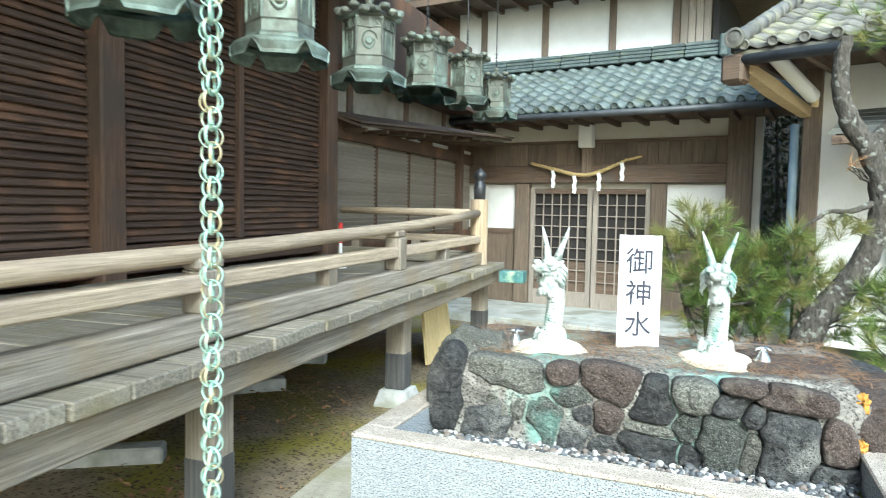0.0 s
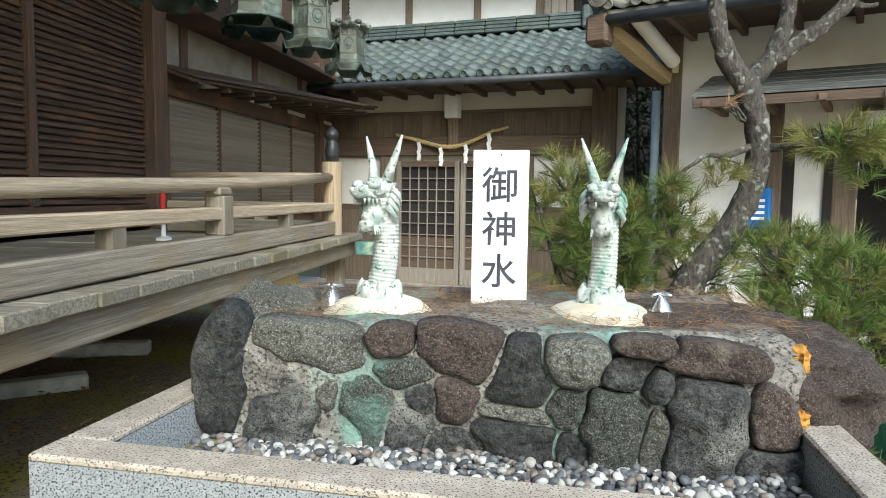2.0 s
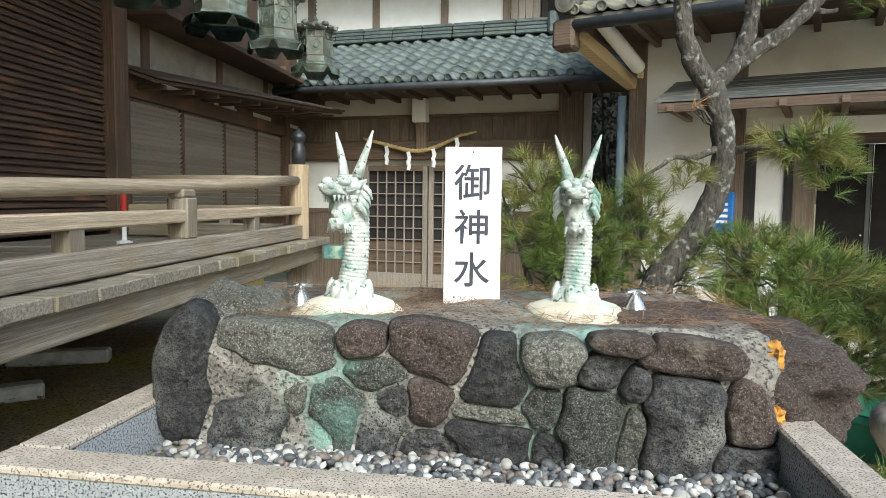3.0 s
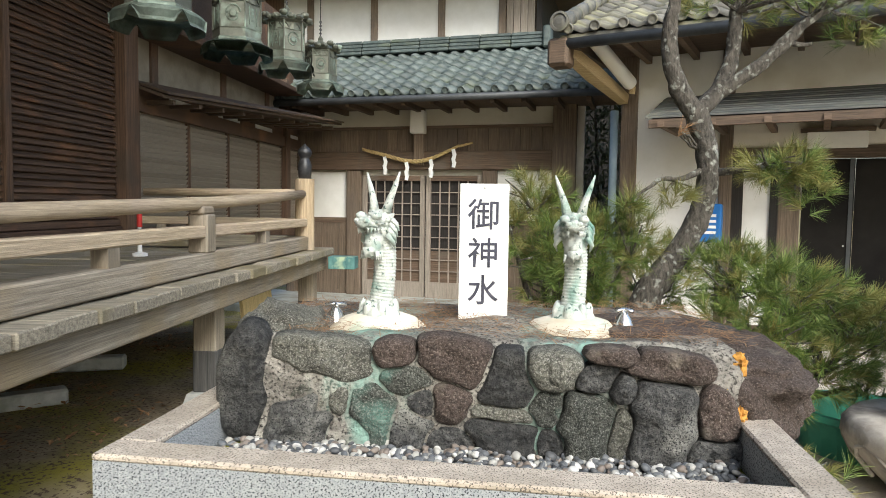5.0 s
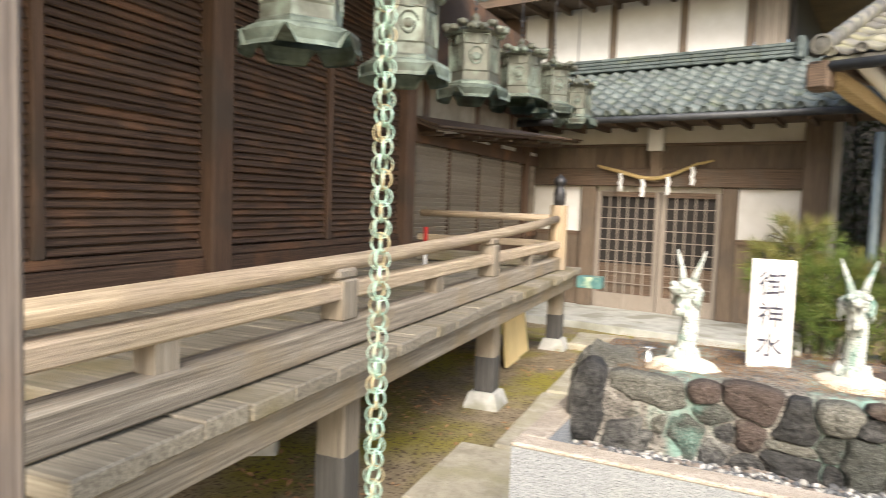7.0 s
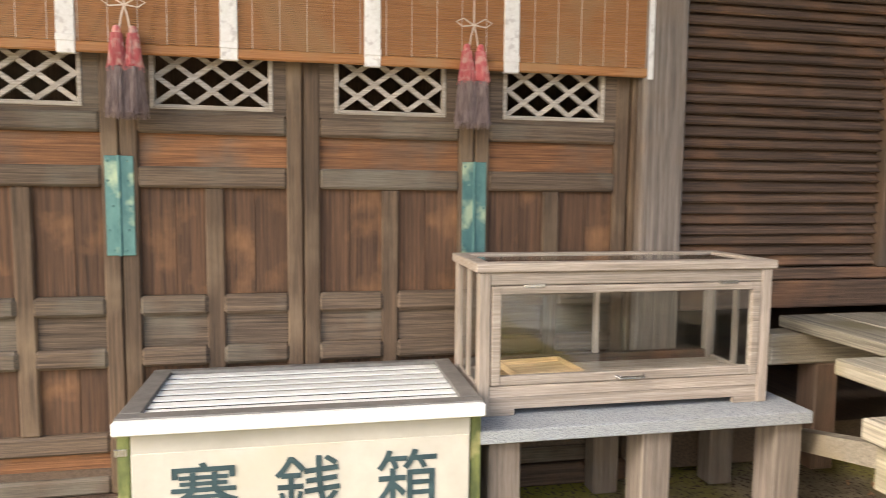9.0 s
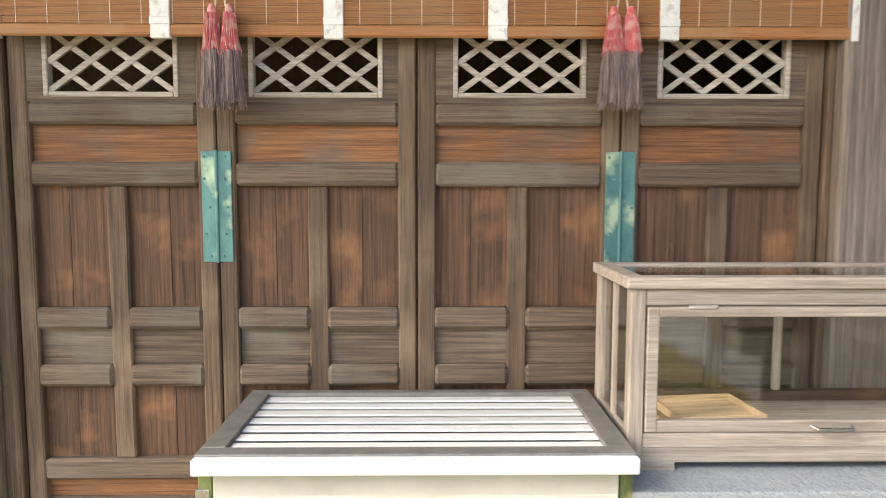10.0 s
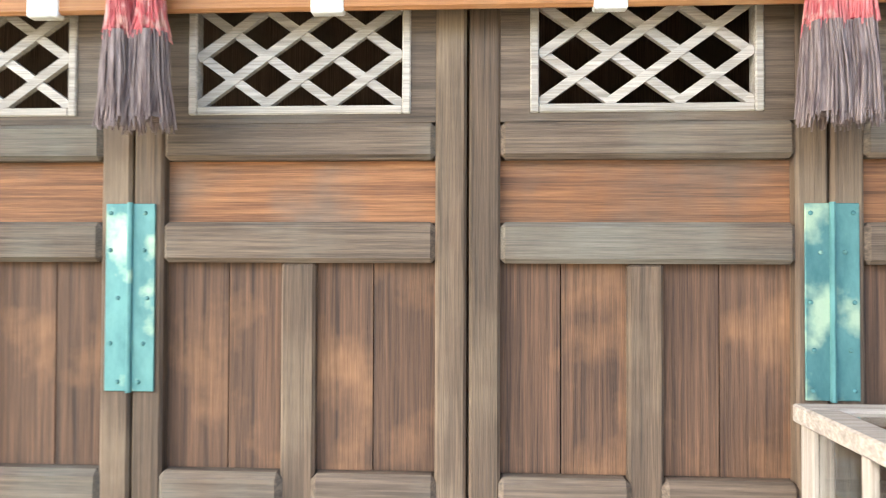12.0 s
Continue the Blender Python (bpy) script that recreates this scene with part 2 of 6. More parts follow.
leaf_m = material("dark hedge leaf", (0.02, 0.032, 0.012), (0.06, 0.085, 0.03), 0.5, (9, 9, 9), 0.0)
pebble_m = material("pebble", (0.20, 0.20, 0.21), (0.42, 0.41, 0.39), 0.55, (40, 40, 40), 0.05, vary=0.0)
blue_m = material("blue plastic", (0.02, 0.13, 0.42), (0.03, 0.18, 0.52), 0.45, (5, 5, 5), 0.02)
pipe_m = material("blue grey drainpipe", (0.16, 0.22, 0.27), (0.24, 0.31, 0.36), 0.55, (8, 8, 4), 0.05)
green_m = material("green metal", (0.03, 0.20, 0.13), (0.05, 0.27, 0.18), 0.6, (8, 8, 8), 0.05)
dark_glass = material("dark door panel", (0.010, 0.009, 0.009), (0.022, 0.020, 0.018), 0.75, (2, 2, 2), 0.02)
# Plaster with the shade under the eaves put into its colour.
shaded_plaster_m = material("plaster in a shaded tone", (0.24, 0.21, 0.165), (0.34, 0.30, 0.24), 0.95, (6, 6, 6), 0.1, (0.20, 0.17, 0.13), 2, (0.5, 0.7))
canopy_m = material("weathered sheet metal", (0.06, 0.063, 0.06), (0.125, 0.13, 0.122), 0.65, (6, 30, 6), 0.1, (0.16, 0.16, 0.13), 3, (0.5, 0.7))
gutter_m = material("dark gutter", (0.035, 0.038, 0.042), (0.07, 0.075, 0.08), 0.5, (6, 6, 6), 0.05)
red_m = material("red plastic", (0.5, 0.02, 0.02), (0.6, 0.04, 0.03), 0.5, (5, 5, 5), 0.02)


def per_island(m, ramp_colours):
    """Let every loose piece of one mesh take its own shade."""
    nt = m.node_tree
    g, r = nt.nodes.new("ShaderNodeNewGeometry"), nt.nodes.new("ShaderNodeValToRGB")
    e = r.color_ramp.elements
    r.color_ramp.interpolation = "CONSTANT" if len(ramp_colours) > 4 else "LINEAR"
    e[0].color, e[1].color = (*ramp_colours[0], 1), (*ramp_colours[-1], 1)
    for i, c in enumerate(ramp_colours[1:-1]):
        k = e.new((i + 1) / (len(ramp_colours) - 1))
        k.color = (*c, 1)
    nt.links.new(g.outputs["Random Per Island"], r.inputs[0])
    hsv = next(n for n in nt.nodes if n.bl_idname == "ShaderNodeHueSaturation")
    old = hsv.inputs["Color"].links[0].from_socket
    mix = nt.nodes.new("ShaderNodeMixRGB")
    mix.inputs[0].default_value = 0.85
    nt.links.new(old, mix.inputs[1])
    nt.links.new(r.outputs[0], mix.inputs[2])
    nt.links.new(mix.outputs[0], hsv.inputs["Color"])


per_island(pebble_m, [(0.04, 0.045, 0.055), (0.42, 0.41, 0.38), (0.085, 0.095, 0.11), (0.62, 0.61, 0.59), (0.20, 0.16, 0.13), (0.12, 0.13, 0.14), (0.52, 0.46, 0.40)])
per_island(needle_a, [(0.03, 0.07, 0.012), (0.11, 0.18, 0.028), (0.24, 0.29, 0.07)])
per_island(needle_b, [(0.13, 0.15, 0.035), (0.27, 0.24, 0.07), (0.08, 0.12, 0.02)])


def glass_material():
    m = bpy.data.materials.new("clear glass")
    m.use_nodes = True
    b = m.node_tree.nodes["Principled BSDF"]
    b.inputs["Base Color"].default_value = (0.97, 0.99, 0.985, 1)
    b.inputs["Transmission Weight"].default_value, b.inputs["Roughness"].default_value, b.inputs["IOR"].default_value = 1.0, 0.02, 1.45
    return m


def lamp_material():
    m = bpy.data.materials.new("milky lamp cover")
    m.use_nodes = True
    b = m.node_tree.nodes["Principled BSDF"]
    b.inputs["Base Color"].default_value, b.inputs["Roughness"].default_value = (0.88, 0.87, 0.84, 1), 0.35
    return m


glass, lamp_m = glass_material(), lamp_material()
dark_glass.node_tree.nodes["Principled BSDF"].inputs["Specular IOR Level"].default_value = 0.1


def ground_material():
    """Brown earth with yellow-green moss and fallen leaves."""
    m = material("earth with moss", (0.16, 0.125, 0.075), (0.30, 0.245, 0.16), 1.0, (9, 9, 9), 0.8, (0.24, 0.21, 0.025), 1.5, (0.45, 0.62), fine=(55, (0.08, 0.05, 0.03), (0.54, 0.64)), vary=0.0)
    return m


ground_m = ground_material()


def mortar_material():
    """Grey mortar, with pale and green runs below the two spouts."""
    m = material("mortar with green runs", (0.11, 0.10, 0.088), (0.36, 0.335, 0.295), 0.95, (34, 34, 34), 0.9, (0.42, 0.40, 0.35), 9, (0.54, 0.68), vary=0.0, fine=(150, (0.045, 0.04, 0.035), (0.50, 0.66)))
    nt = m.node_tree
    N, K = nt.nodes, nt.links.new
    hsv = next(n for n in N if n.bl_idname == "ShaderNodeHueSaturation")
    old = hsv.inputs["Color"].links[0].from_socket
    tc, mp, no, r = N.new("ShaderNodeTexCoord"), N.new("ShaderNodeMapping"), N.new("ShaderNodeTexNoise"), N.new("ShaderNodeMapRange")
    mp.inputs["Scale"].default_value = (22, 22, 5)
    no.inputs["Scale"].default_value, no.inputs["Detail"].default_value = 1.0, 6.0
    r.inputs[1].default_value, r.inputs[2].default_value = 0.40, 0.60
    mix, sep, both = N.new("ShaderNodeMixRGB"), N.new("ShaderNodeSeparateXYZ"), N.new("ShaderNodeMath")
    mix.inputs[2].default_value = (0.27, 0.42, 0.36, 1)
    both.operation = "MAXIMUM"
    K(tc.outputs["Object"], mp.inputs[0]), K(mp.outputs[0], no.inputs["Vector"]), K(no.outputs["Fac"], r.inputs[0])
    K(tc.outputs["Object"], sep.inputs[0])
    for side, at in enumerate((-0.262, 0.165)):
        off, size, near = N.new("ShaderNodeMath"), N.new("ShaderNodeMath"), N.new("ShaderNodeMapRange")
        off.operation, size.operation = "SUBTRACT", "ABSOLUTE"
        off.inputs[1].default_value = at
        near.inputs[1].default_value, near.inputs[2].default_value, near.inputs[3].default_value, near.inputs[4].default_value = 0.03, 0.12, 1.0, 0.0
        K(sep.outputs[0], off.inputs[0]), K(off.outputs[0], size.inputs[0]), K(size.outputs[0], near.inputs[0]), K(near.outputs[0], both.inputs[side])
    mask = N.new("ShaderNodeMath")
    mask.operation = "MULTIPLY"
    K(both.outputs[0], mask.inputs[0]), K(r.outputs[0], mask.inputs[1])
    K(mask.outputs[0], mix.inputs[0]), K(old, mix.inputs[1]), K(mix.outputs[0], hsv.inputs["Color"])
    return m


mortar_m = mortar_material()
rock_green = material("verdigris-stained stone", (0.02, 0.022, 0.02), (0.13, 0.135, 0.115), 0.9, (120, 120, 120), 1.0, (0.17, 0.30, 0.25), 9, (0.53, 0.70), vary=0.25, fine=(300, (0.36, 0.37, 0.33), (0.50, 0.78)))


# ---- builders ----
def box(bm, x0, x1, y0, y1, z0, z1, bevel=0.0, m=None):
    v = bmesh.ops.create_cube(bm, size=1)["verts"]
    for k in v:
        k.co = Vector((x0 + (k.co.x + 0.5) * (x1 - x0), y0 + (k.co.y + 0.5) * (y1 - y0), z0 + (k.co.z + 0.5) * (z1 - z0)))
    if bevel:
        e = list({e for k in v for e in k.link_edges})
        v = list({q for f in bmesh.ops.bevel(bm, geom=e, offset=bevel, segments=1, affect="EDGES")["faces"] for q in f.verts} | {k for k in v if k.is_valid})
    if m is not None:
        for k in v:
            k.co = m @ k.co
    return bm


def tube(bm, pts, radii, seg=10, caps=True):
    """A round bar through the points, with a radius at each."""
    pts = [Vector(p) for p in pts]
    rings = []
    for i, p in enumerate(pts):
        d = (pts[min(i + 1, len(pts) - 1)] - pts[max(i - 1, 0)]).normalized()
        a = d.orthogonal().normalized() if i == 0 else (rings_axis - d * rings_axis.dot(d)).normalized()
        rings_axis = a
        b = d.cross(a)
        r = radii[i] if isinstance(radii, (list, tuple)) else radii
        rings.append([bm.verts.new(p + (a * math.cos(q) + b * math.sin(q)) * r) for q in (2 * math.pi * j / seg for j in range(seg))])
    for a, b in zip(rings, rings[1:]):
        for j in range(seg):
            bm.faces.new((a[j], a[(j + 1) % seg], b[(j + 1) % seg], b[j]))
    if caps:
        bm.faces.new(rings[0][::-1]), bm.faces.new(rings[-1])
    return bm


def lathe(bm, profile, at=(0, 0, 0), seg=16, phase=0.0, wobble=None):
    """A turned shape: profile of (radius, height)."""
    rings = []
    for r, z in profile:
        rings.append([bm.verts.new((at[0] + (r * (wobble(q, z) if wobble else 1)) * math.cos(q), at[1] + (r * (wobble(q, z) if wobble else 1)) * math.sin(q), at[2] + z)) for q in (phase + 2 * math.pi * j / seg for j in range(seg))])
    for a, b in zip(rings, rings[1:]):
        for j in range(seg):
            bm.faces.new((a[j], a[(j + 1) % seg], b[(j + 1) % seg], b[j]))
    bm.faces.new(rings[0][::-1]), bm.faces.new(rings[-1])
    return bm


def blob(bm, c, s, sub=3, rough=0.18, freq=2.2, seed=0.0, flat=0.0, turn=0.0):
    """A boulder: a squashed ball pushed in and out by noise."""
    v = bmesh.ops.create_icosphere(bm, subdivisions=sub, radius=1)["verts"]
    rot = Matrix.Rotation(turn, 3, "Y")
    for k in v:
        p = k.co.normalized()
        n = noise.fractal(p * freq + Vector((seed * 3.1, seed * 1.7, seed)), 0.8, 2.0, 4) * rough
        q = Vector([math.copysign(abs(a) ** (1 - flat), a) for a in p]) * (1 + n)
        q = rot @ Vector((q.x * s[0], q.y * s[1], q.z * s[2]))
        k.co = Vector(c) + q
    return bm


def mesh_of(name, bm, mat, smooth=False):
    me = bpy.data.meshes.new(name)
    bmesh.ops.recalc_face_normals(bm, faces=bm.faces[:])
    bm.to_mesh(me)
    bm.free()
    me.materials.append(mat)
    if smooth:
        me.shade_smooth()
    return me


def world_of(ob):
    m = ob.matrix_basis.copy()
    while ob.parent:
        ob = ob.parent
        m = ob.matrix_basis @ m
    return m


def part(name, bm, mat, parent=None, label="", smooth=False, local=False):
    """One mesh object under a thing; bm is in world metres unless local."""
    me = mesh_of(name, bm, mat, smooth)
    ob = new(name, me)
    if parent is not None:
        ob.parent = parent
        if not local:
            me.transform(world_of(parent).inverted())
    if label:
        ob["label"] = label
    return ob


def thing(name, at, label, category, group="", kind="", turn=0.0):
    e = new(name)
    e.empty_display_size = 0.1
    e.matrix_basis = pose(*at, 0, 0, turn)
    return tagged(e, label, category, group, kind)


def piece(name, me, m, parent, label=""):
    """Another object on a shared mesh, in its parent's own axes."""
    ob = new(name, me)
    ob.parent = parent
    ob.matrix_basis = m
    if label:
        ob["label"] = label
    return ob


def B(*a, **k):
    return box(bmesh.new(), *a, **k)


def solid(name, bm, mat, label, category, group="", kind="", smooth=False):
    """A thing that is one mesh, with its origin at its base."""
    me = mesh_of(name, bm, mat, smooth)
    vs = [v.co for v in me.vertices]
    c = Vector((sum(v.x for v in vs) / len(vs), sum(v.y for v in vs) / len(vs), min(v.z for v in vs)))
    me.transform(Matrix.Translation(-c))
    ob = new(name, me)
    ob.location = c
    return tagged(ob, label, category, group, kind)


def letters(text, size, m, mat, parent, depth=0.002, weight=0.0):
    """Text in the built-in font, turned into a mesh part; m places its centre."""
    cu = bpy.data.curves.new("lettering", "FONT")
    cu.body, cu.size, cu.extrude, cu.offset, cu.align_x, cu.align_y = text, size, depth, weight, "CENTER", "CENTER"
    tmp = bpy.data.objects.new("lettering", cu)
    scene.collection.objects.link(tmp)
    me = bpy.data.meshes.new_from_object(tmp.evaluated_get(bpy.context.evaluated_depsgraph_get()))
    bpy.data.objects.remove(tmp)
    me.materials.clear()
    me.materials.append(mat)
    me.transform(m)
    me.transform(world_of(parent).inverted())
    ob = new("lettering", me)
    ob.parent = parent
    return ob


# ---- ground ----
def fall(y):
    """The yard drops a little towards the far building."""
    return -0.38 * min(1, max(0, (y - 5.6) / 2.8))


def build_ground():
    bm = bmesh.new()
    xs = [-3000, -200, -30, -12, *np.arange(-6, 5.01, 0.25), 12, 30, 200, 3000]
    ys = [-3000, -200, -30, -12, *np.arange(-5, 13.01, 0.25), 20, 40, 200, 3000]
    g = [[bm.verts.new((x, y, fall(y) + (0.025 * noise.noise(Vector((x * 1.3, y * 1.3, 0))) if -7 < x < 6 and -6 < y < 14 else 0))) for x in xs] for y in ys]
    for a, b in zip(g, g[1:]):
        for j in range(len(xs) - 1):
            bm.faces.new((a[j], a[j + 1], b[j + 1], b[j]))
    tagged(part("ground", bm, ground_m, smooth=True), "bare brown earth yard with yellow-green moss patches", "ground", kind="structure")
    tagged(part("pavement", B(0.75, 7, -6, 5.6, -0.1, 0.045, bevel=0.01), pave_m), "pale concrete paving beside the fountain", "pavement", kind="structure")


build_ground()


# ---- main hall ----
WX = -3.43      # face of the hall wall
EDGE = -1.445   # edge of the veranda
DZ = 0.78       # its floor


def build_hall_shell():
    bm = bmesh.new()
    box(bm, -8.2, -8.0, -8, 5.9, 0, 4.0)
    tagged(part("wall_west", bm, dark_z), "dark timber back wall of the hall", "wall", kind="structure")
    tagged(part("wall_north", B(-8.0, WX - 0.1, 5.7, 5.9, 0, 4.0), dark_z), "dark timber end wall of the hall", "wall", kind="structure")
    tagged(part("wall_south", B(-8.0, WX - 0.1, -8, -7.8, 0, 4.0), dark_z), "dark timber end wall of the hall", "wall", kind="structure")
    tagged(part("floor", B(-8.0, WX - 0.02, -7.8, 5.7, 0.02, 0.2), dark_x), "dark boarded hall floor", "floor", kind="structure")
    tagged(part("ceiling", B(-8.2, -1.0, -8, 6.9, 3.95, 4.1), dark_x), "dark boarded eaves and ceiling of the hall", "ceiling", kind="structure")
    tagged(part("trim", B(-1.21, -1.09, -8, 6.9, 3.82, 3.947, bevel=0.02), copper), "verdigris copper eaves gutter", "gutter", kind="structure")
    tagged(part("wall_east", B(WX - 0.10, WX - 0.02, -2.95, 0.25, 2.05, 3.95), dark_y), "dark boards above the hall doors", "wall", kind="structure")


build_hall_shell()


def hall_post(y, w, proud, label, z0=0.0):
    bm = B(WX - 0.1, WX + proud, y - w / 2, y + w / 2, z0, 3.95, bevel=0.012)
    return solid("hall_post", bm, pillar_m if y < 1 else dark_z, label, "post", group="posts of the hall front", kind="structure")


hall_post(0.245, 0.21, 0.07, "greyed square timber post beside the hall doors")
hall_post(-2.93, 0.21, 0.07, "greyed square timber post beside the hall doors")
hall_post(2.74, 0.20, 0.10, "dark brown square post between louvred bays")
hall_post(5.66, 0.22, 0.10, "dark brown square corner post of the hall")


def louvre_bay(y0, y1, mullion, label):
    """A wall bay of tilted dark slats between sill and eaves."""
    t = thing("louvred_wall", (WX, (y0 + y1) / 2, DZ), label, "louvred wall", group="louvred bays of the hall", kind="structure")
    part("sill", B(WX - 0.08, WX + 0.05, y0, y1, 0.80, 0.93, bevel=0.008), dark_y, t)
    part("lower_rail", B(WX - 0.06, WX + 0.03, y0, y1, 0.935, 0.99, bevel=0.006), dark_y, t)
    # Near-black sheet stands for the dark gaps behind the slats.
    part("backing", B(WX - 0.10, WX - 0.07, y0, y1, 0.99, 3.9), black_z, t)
    part("mullion", B(WX - 0.05, WX + 0.035, mullion - 0.033, mullion + 0.033, 0.99, 3.9, bevel=0.006), dark_z, t)
    for a, b in ((y0, mullion - 0.034), (mullion + 0.034, y1)):
        bm = B(-0.006, 0.006, a - (y0 + y1) / 2, b - (y0 + y1) / 2, -0.034, 0.034)
        bmesh.ops.rotate(bm, verts=bm.verts[:], cent=(0, 0, 0), matrix=Matrix.Rotation(radians(-38), 3, "Y"))
        me = mesh_of("slat", bm, dark_y)
        z = 1.03
        while z < 3.86:
            piece("slat", me, pose(-0.02 + random.uniform(-0.003, 0.003), 0, z - DZ, random.uniform(-0.25, 0.25), random.uniform(-4, 4), 0), t)
            z += 0.0505
    return t


louvre_bay(0.36, 2.635, 1.48, "dark brown louvred timber wall between posts")
louvre_bay(2.845, 5.545, 4.17, "dark brown louvred timber wall between posts")
louvre_bay(-5.6, -3.045, -4.3, "dark brown louvred timber wall between posts")


def hall_door(y0, y1, name):
    """One leaf with pierced window, panels and rails."""
    c = (y0 + y1) / 2
    h = (y1 - y0) / 2 - 0.003
    t = thing(name, (WX, c, 0.1), "weathered brown panelled hall door, closed, with a diamond lattice window", "door", group="hall door leaves", kind="structure")
    X = WX
    for s in (-1, 1):
        a, b = sorted((c + s * h, c + s * (h - 0.064)))
        part("stile", B(X - 0.045, X, a, b, 0.1, 2.05, bevel=0.006), door_z, t)
    i = h - 0.064
    for z0, z1 in ((0.1, 0.17), (0.27, 0.35), (1.345, 1.43), (1.56, 1.637), (1.99, 2.05)):
        part("rail", B(X - 0.043, X + 0.004, c - i, c + i, z0, z1, bevel=0.010), door_y, t)
    part("mullion", B(X - 0.042, X - 0.006, c - 0.036, c + 0.036, 0.35, 1.345, bevel=0.006), door_z, t)
    for s in (-1, 1):
        a, b = sorted((c + s * 0.03, c + s * (i + 0.006)))
        for z0, z1 in ((0.62, 0.70), (0.83, 0.91)):
            part("short_rail", B(X - 0.04, X + 0.008, a, b, z0, z1, bevel=0.013), door_y, t)
        part("small_panel", B(X - 0.05, X - 0.024, a, b, 0.70, 0.83), door_y, t)
        m = a + (b - a) * random.uniform(0.42, 0.58)
        for p, q in ((a, m - 0.0012), (m + 0.0012, b)):
            d = random.uniform(0, 0.002)
            part("panel_board", B(X - 0.05, X - 0.032 + d, p, q, 0.91, 1.345), panel_z, t)
            part("panel_board", B(X - 0.05, X - 0.032 + d, p, q, 0.35, 0.62), panel_z, t)
    part("top_panel", B(X - 0.05, X - 0.028, c - i, c + i, 1.43, 1.56), panel_y, t)
    part("bottom_panel", B(X - 0.05, X - 0.028, c - i, c + i, 0.17, 0.27), panel_y, t)
    # moulded frame round the window
    w0, w1, zb, zt = c - 0.235, c + 0.235, 1.655, 1.975
    f = bmesh.new()
    box(f, X - 0.04, X - 0.004, c - i, w0, 1.637, 1.99)
    box(f, X - 0.04, X - 0.004, w1, c + i, 1.637, 1.99)
    box(f, X - 0.04, X - 0.004, w0, w1, 1.637, zb)
    box(f, X - 0.04, X - 0.004, w0, w1, zt, 1.99)
    part("window_surround", f, door_y, t)
    g = bmesh.new()
    box(g, X - 0.035, X + 0.002, w0, w0 + 0.018, zb, zt, bevel=0.003)
    box(g, X - 0.035, X + 0.002, w1 - 0.018, w1, zb, zt, bevel=0.003)
    box(g, X - 0.035, X + 0.001, w0 + 0.018, w1 - 0.018, zb, zb + 0.018, bevel=0.003)
    box(g, X - 0.035, X + 0.001, w0 + 0.018, w1 - 0.018, zt - 0.018, zt, bevel=0.003)
    lat = part("lattice_frame", g, lattice_m, t, "bleached window frame")
    # crossing bars, cut to the opening
    p0, p1, q0, q1 = w0 + 0.018, w1 - 0.018, zb + 0.018, zt - 0.018
    slope = 0.714
    for s in (-1, 1):
        for k in range(-5, 6):
            off = c + k * 0.14
            ends = [(off + s * (z - 1.73) / slope, z) for z in (q0, q1)]
            (ya, za), (yb, zb2) = ends
            # clip along the bar
            def at_y(v):
                u = (v - ya) / (yb - ya)
                return (v, za + u * (zb2 - za))
            pts = [(ya, za), (yb, zb2)]
            lo, hi = min(pts), max(pts)
            if hi[0] <= p0 or lo[0] >= p1:
                continue
            lo = at_y(p0) if lo[0] < p0 else lo
            hi = at_y(p1) if hi[0] > p1 else hi
            ln = math.dist(lo, hi)
            if ln < 0.02:
                continue
            bb = B(-0.007, 0.007, 0, ln, -0.0098, 0.0098)
            ang = math.atan2(hi[1] - lo[1], hi[0] - lo[0])
            bmesh.ops.transform(bb, verts=bb.verts[:], matrix=Matrix.Translation((X - 0.014 + s * 0.0015, lo[0], lo[1])) @ Matrix.Rotation(ang, 4, "X"))
            part("lattice_bar", bb, lattice_m, lat)
    return t


for k, (a, b) in enumerate(((-2.76, -2.04), (-2.04, -1.333), (-1.333, -0.608), (-0.608, 0.112))):
    hall_door(a, b, f"door_{k + 1}")
tagged(part("trim", B(WX - 0.1, WX + 0.03, -2.825, 0.14, 0.0, 0.098, bevel=0.01), dark_y), "worn timber door threshold of the hall", "threshold", kind="structure")
for a, b in ((-2.824, -2.763), (0.114, 0.139)):
    tagged(part("trim", B(WX - 0.06, WX + 0.02, a, b, 0.1, 2.05, bevel=0.005), door_z), "brown door jamb", "door jamb", kind="structure")


def strap_hinge(y):
    t = thing("strap_hinge", (WX, y, 1.075), "teal verdigris copper hinge plates nailed across two leaves", "hinge", group="hinges of the hall doors")
    for s in (-1, 1):
        a, b = sorted((y + s * 0.004, y + s * 0.053))
        part("plate", B(WX + 0.001, WX + 0.006, a, b, 1.075, 1.468, bevel=0.0015), teal, t)
        for z in (1.095, 1.175, 1.27, 1.37, 1.448):
            bm = bmesh.new()
            lathe(bm, [(0.005, 0), (0.004, 0.003), (0.0015, 0.004)], seg=8)
            bmesh.ops.transform(bm, verts=bm.verts[:], matrix=Matrix.Translation((WX + 0.006, y + s * (0.03 + random.uniform(-0.012, 0.014)), z)) @ Matrix.Rotation(radians(90), 4, "Y"))
            part("nail", bm, teal, t)
    bm = bmesh.new()
    tube(bm, [(WX + 0.007, y, 1.073), (WX + 0.007, y, 1.470)], 0.0065, 8)
    part("pin", bm, teal, t)


strap_hinge(-2.04)
strap_hinge(-0.608)


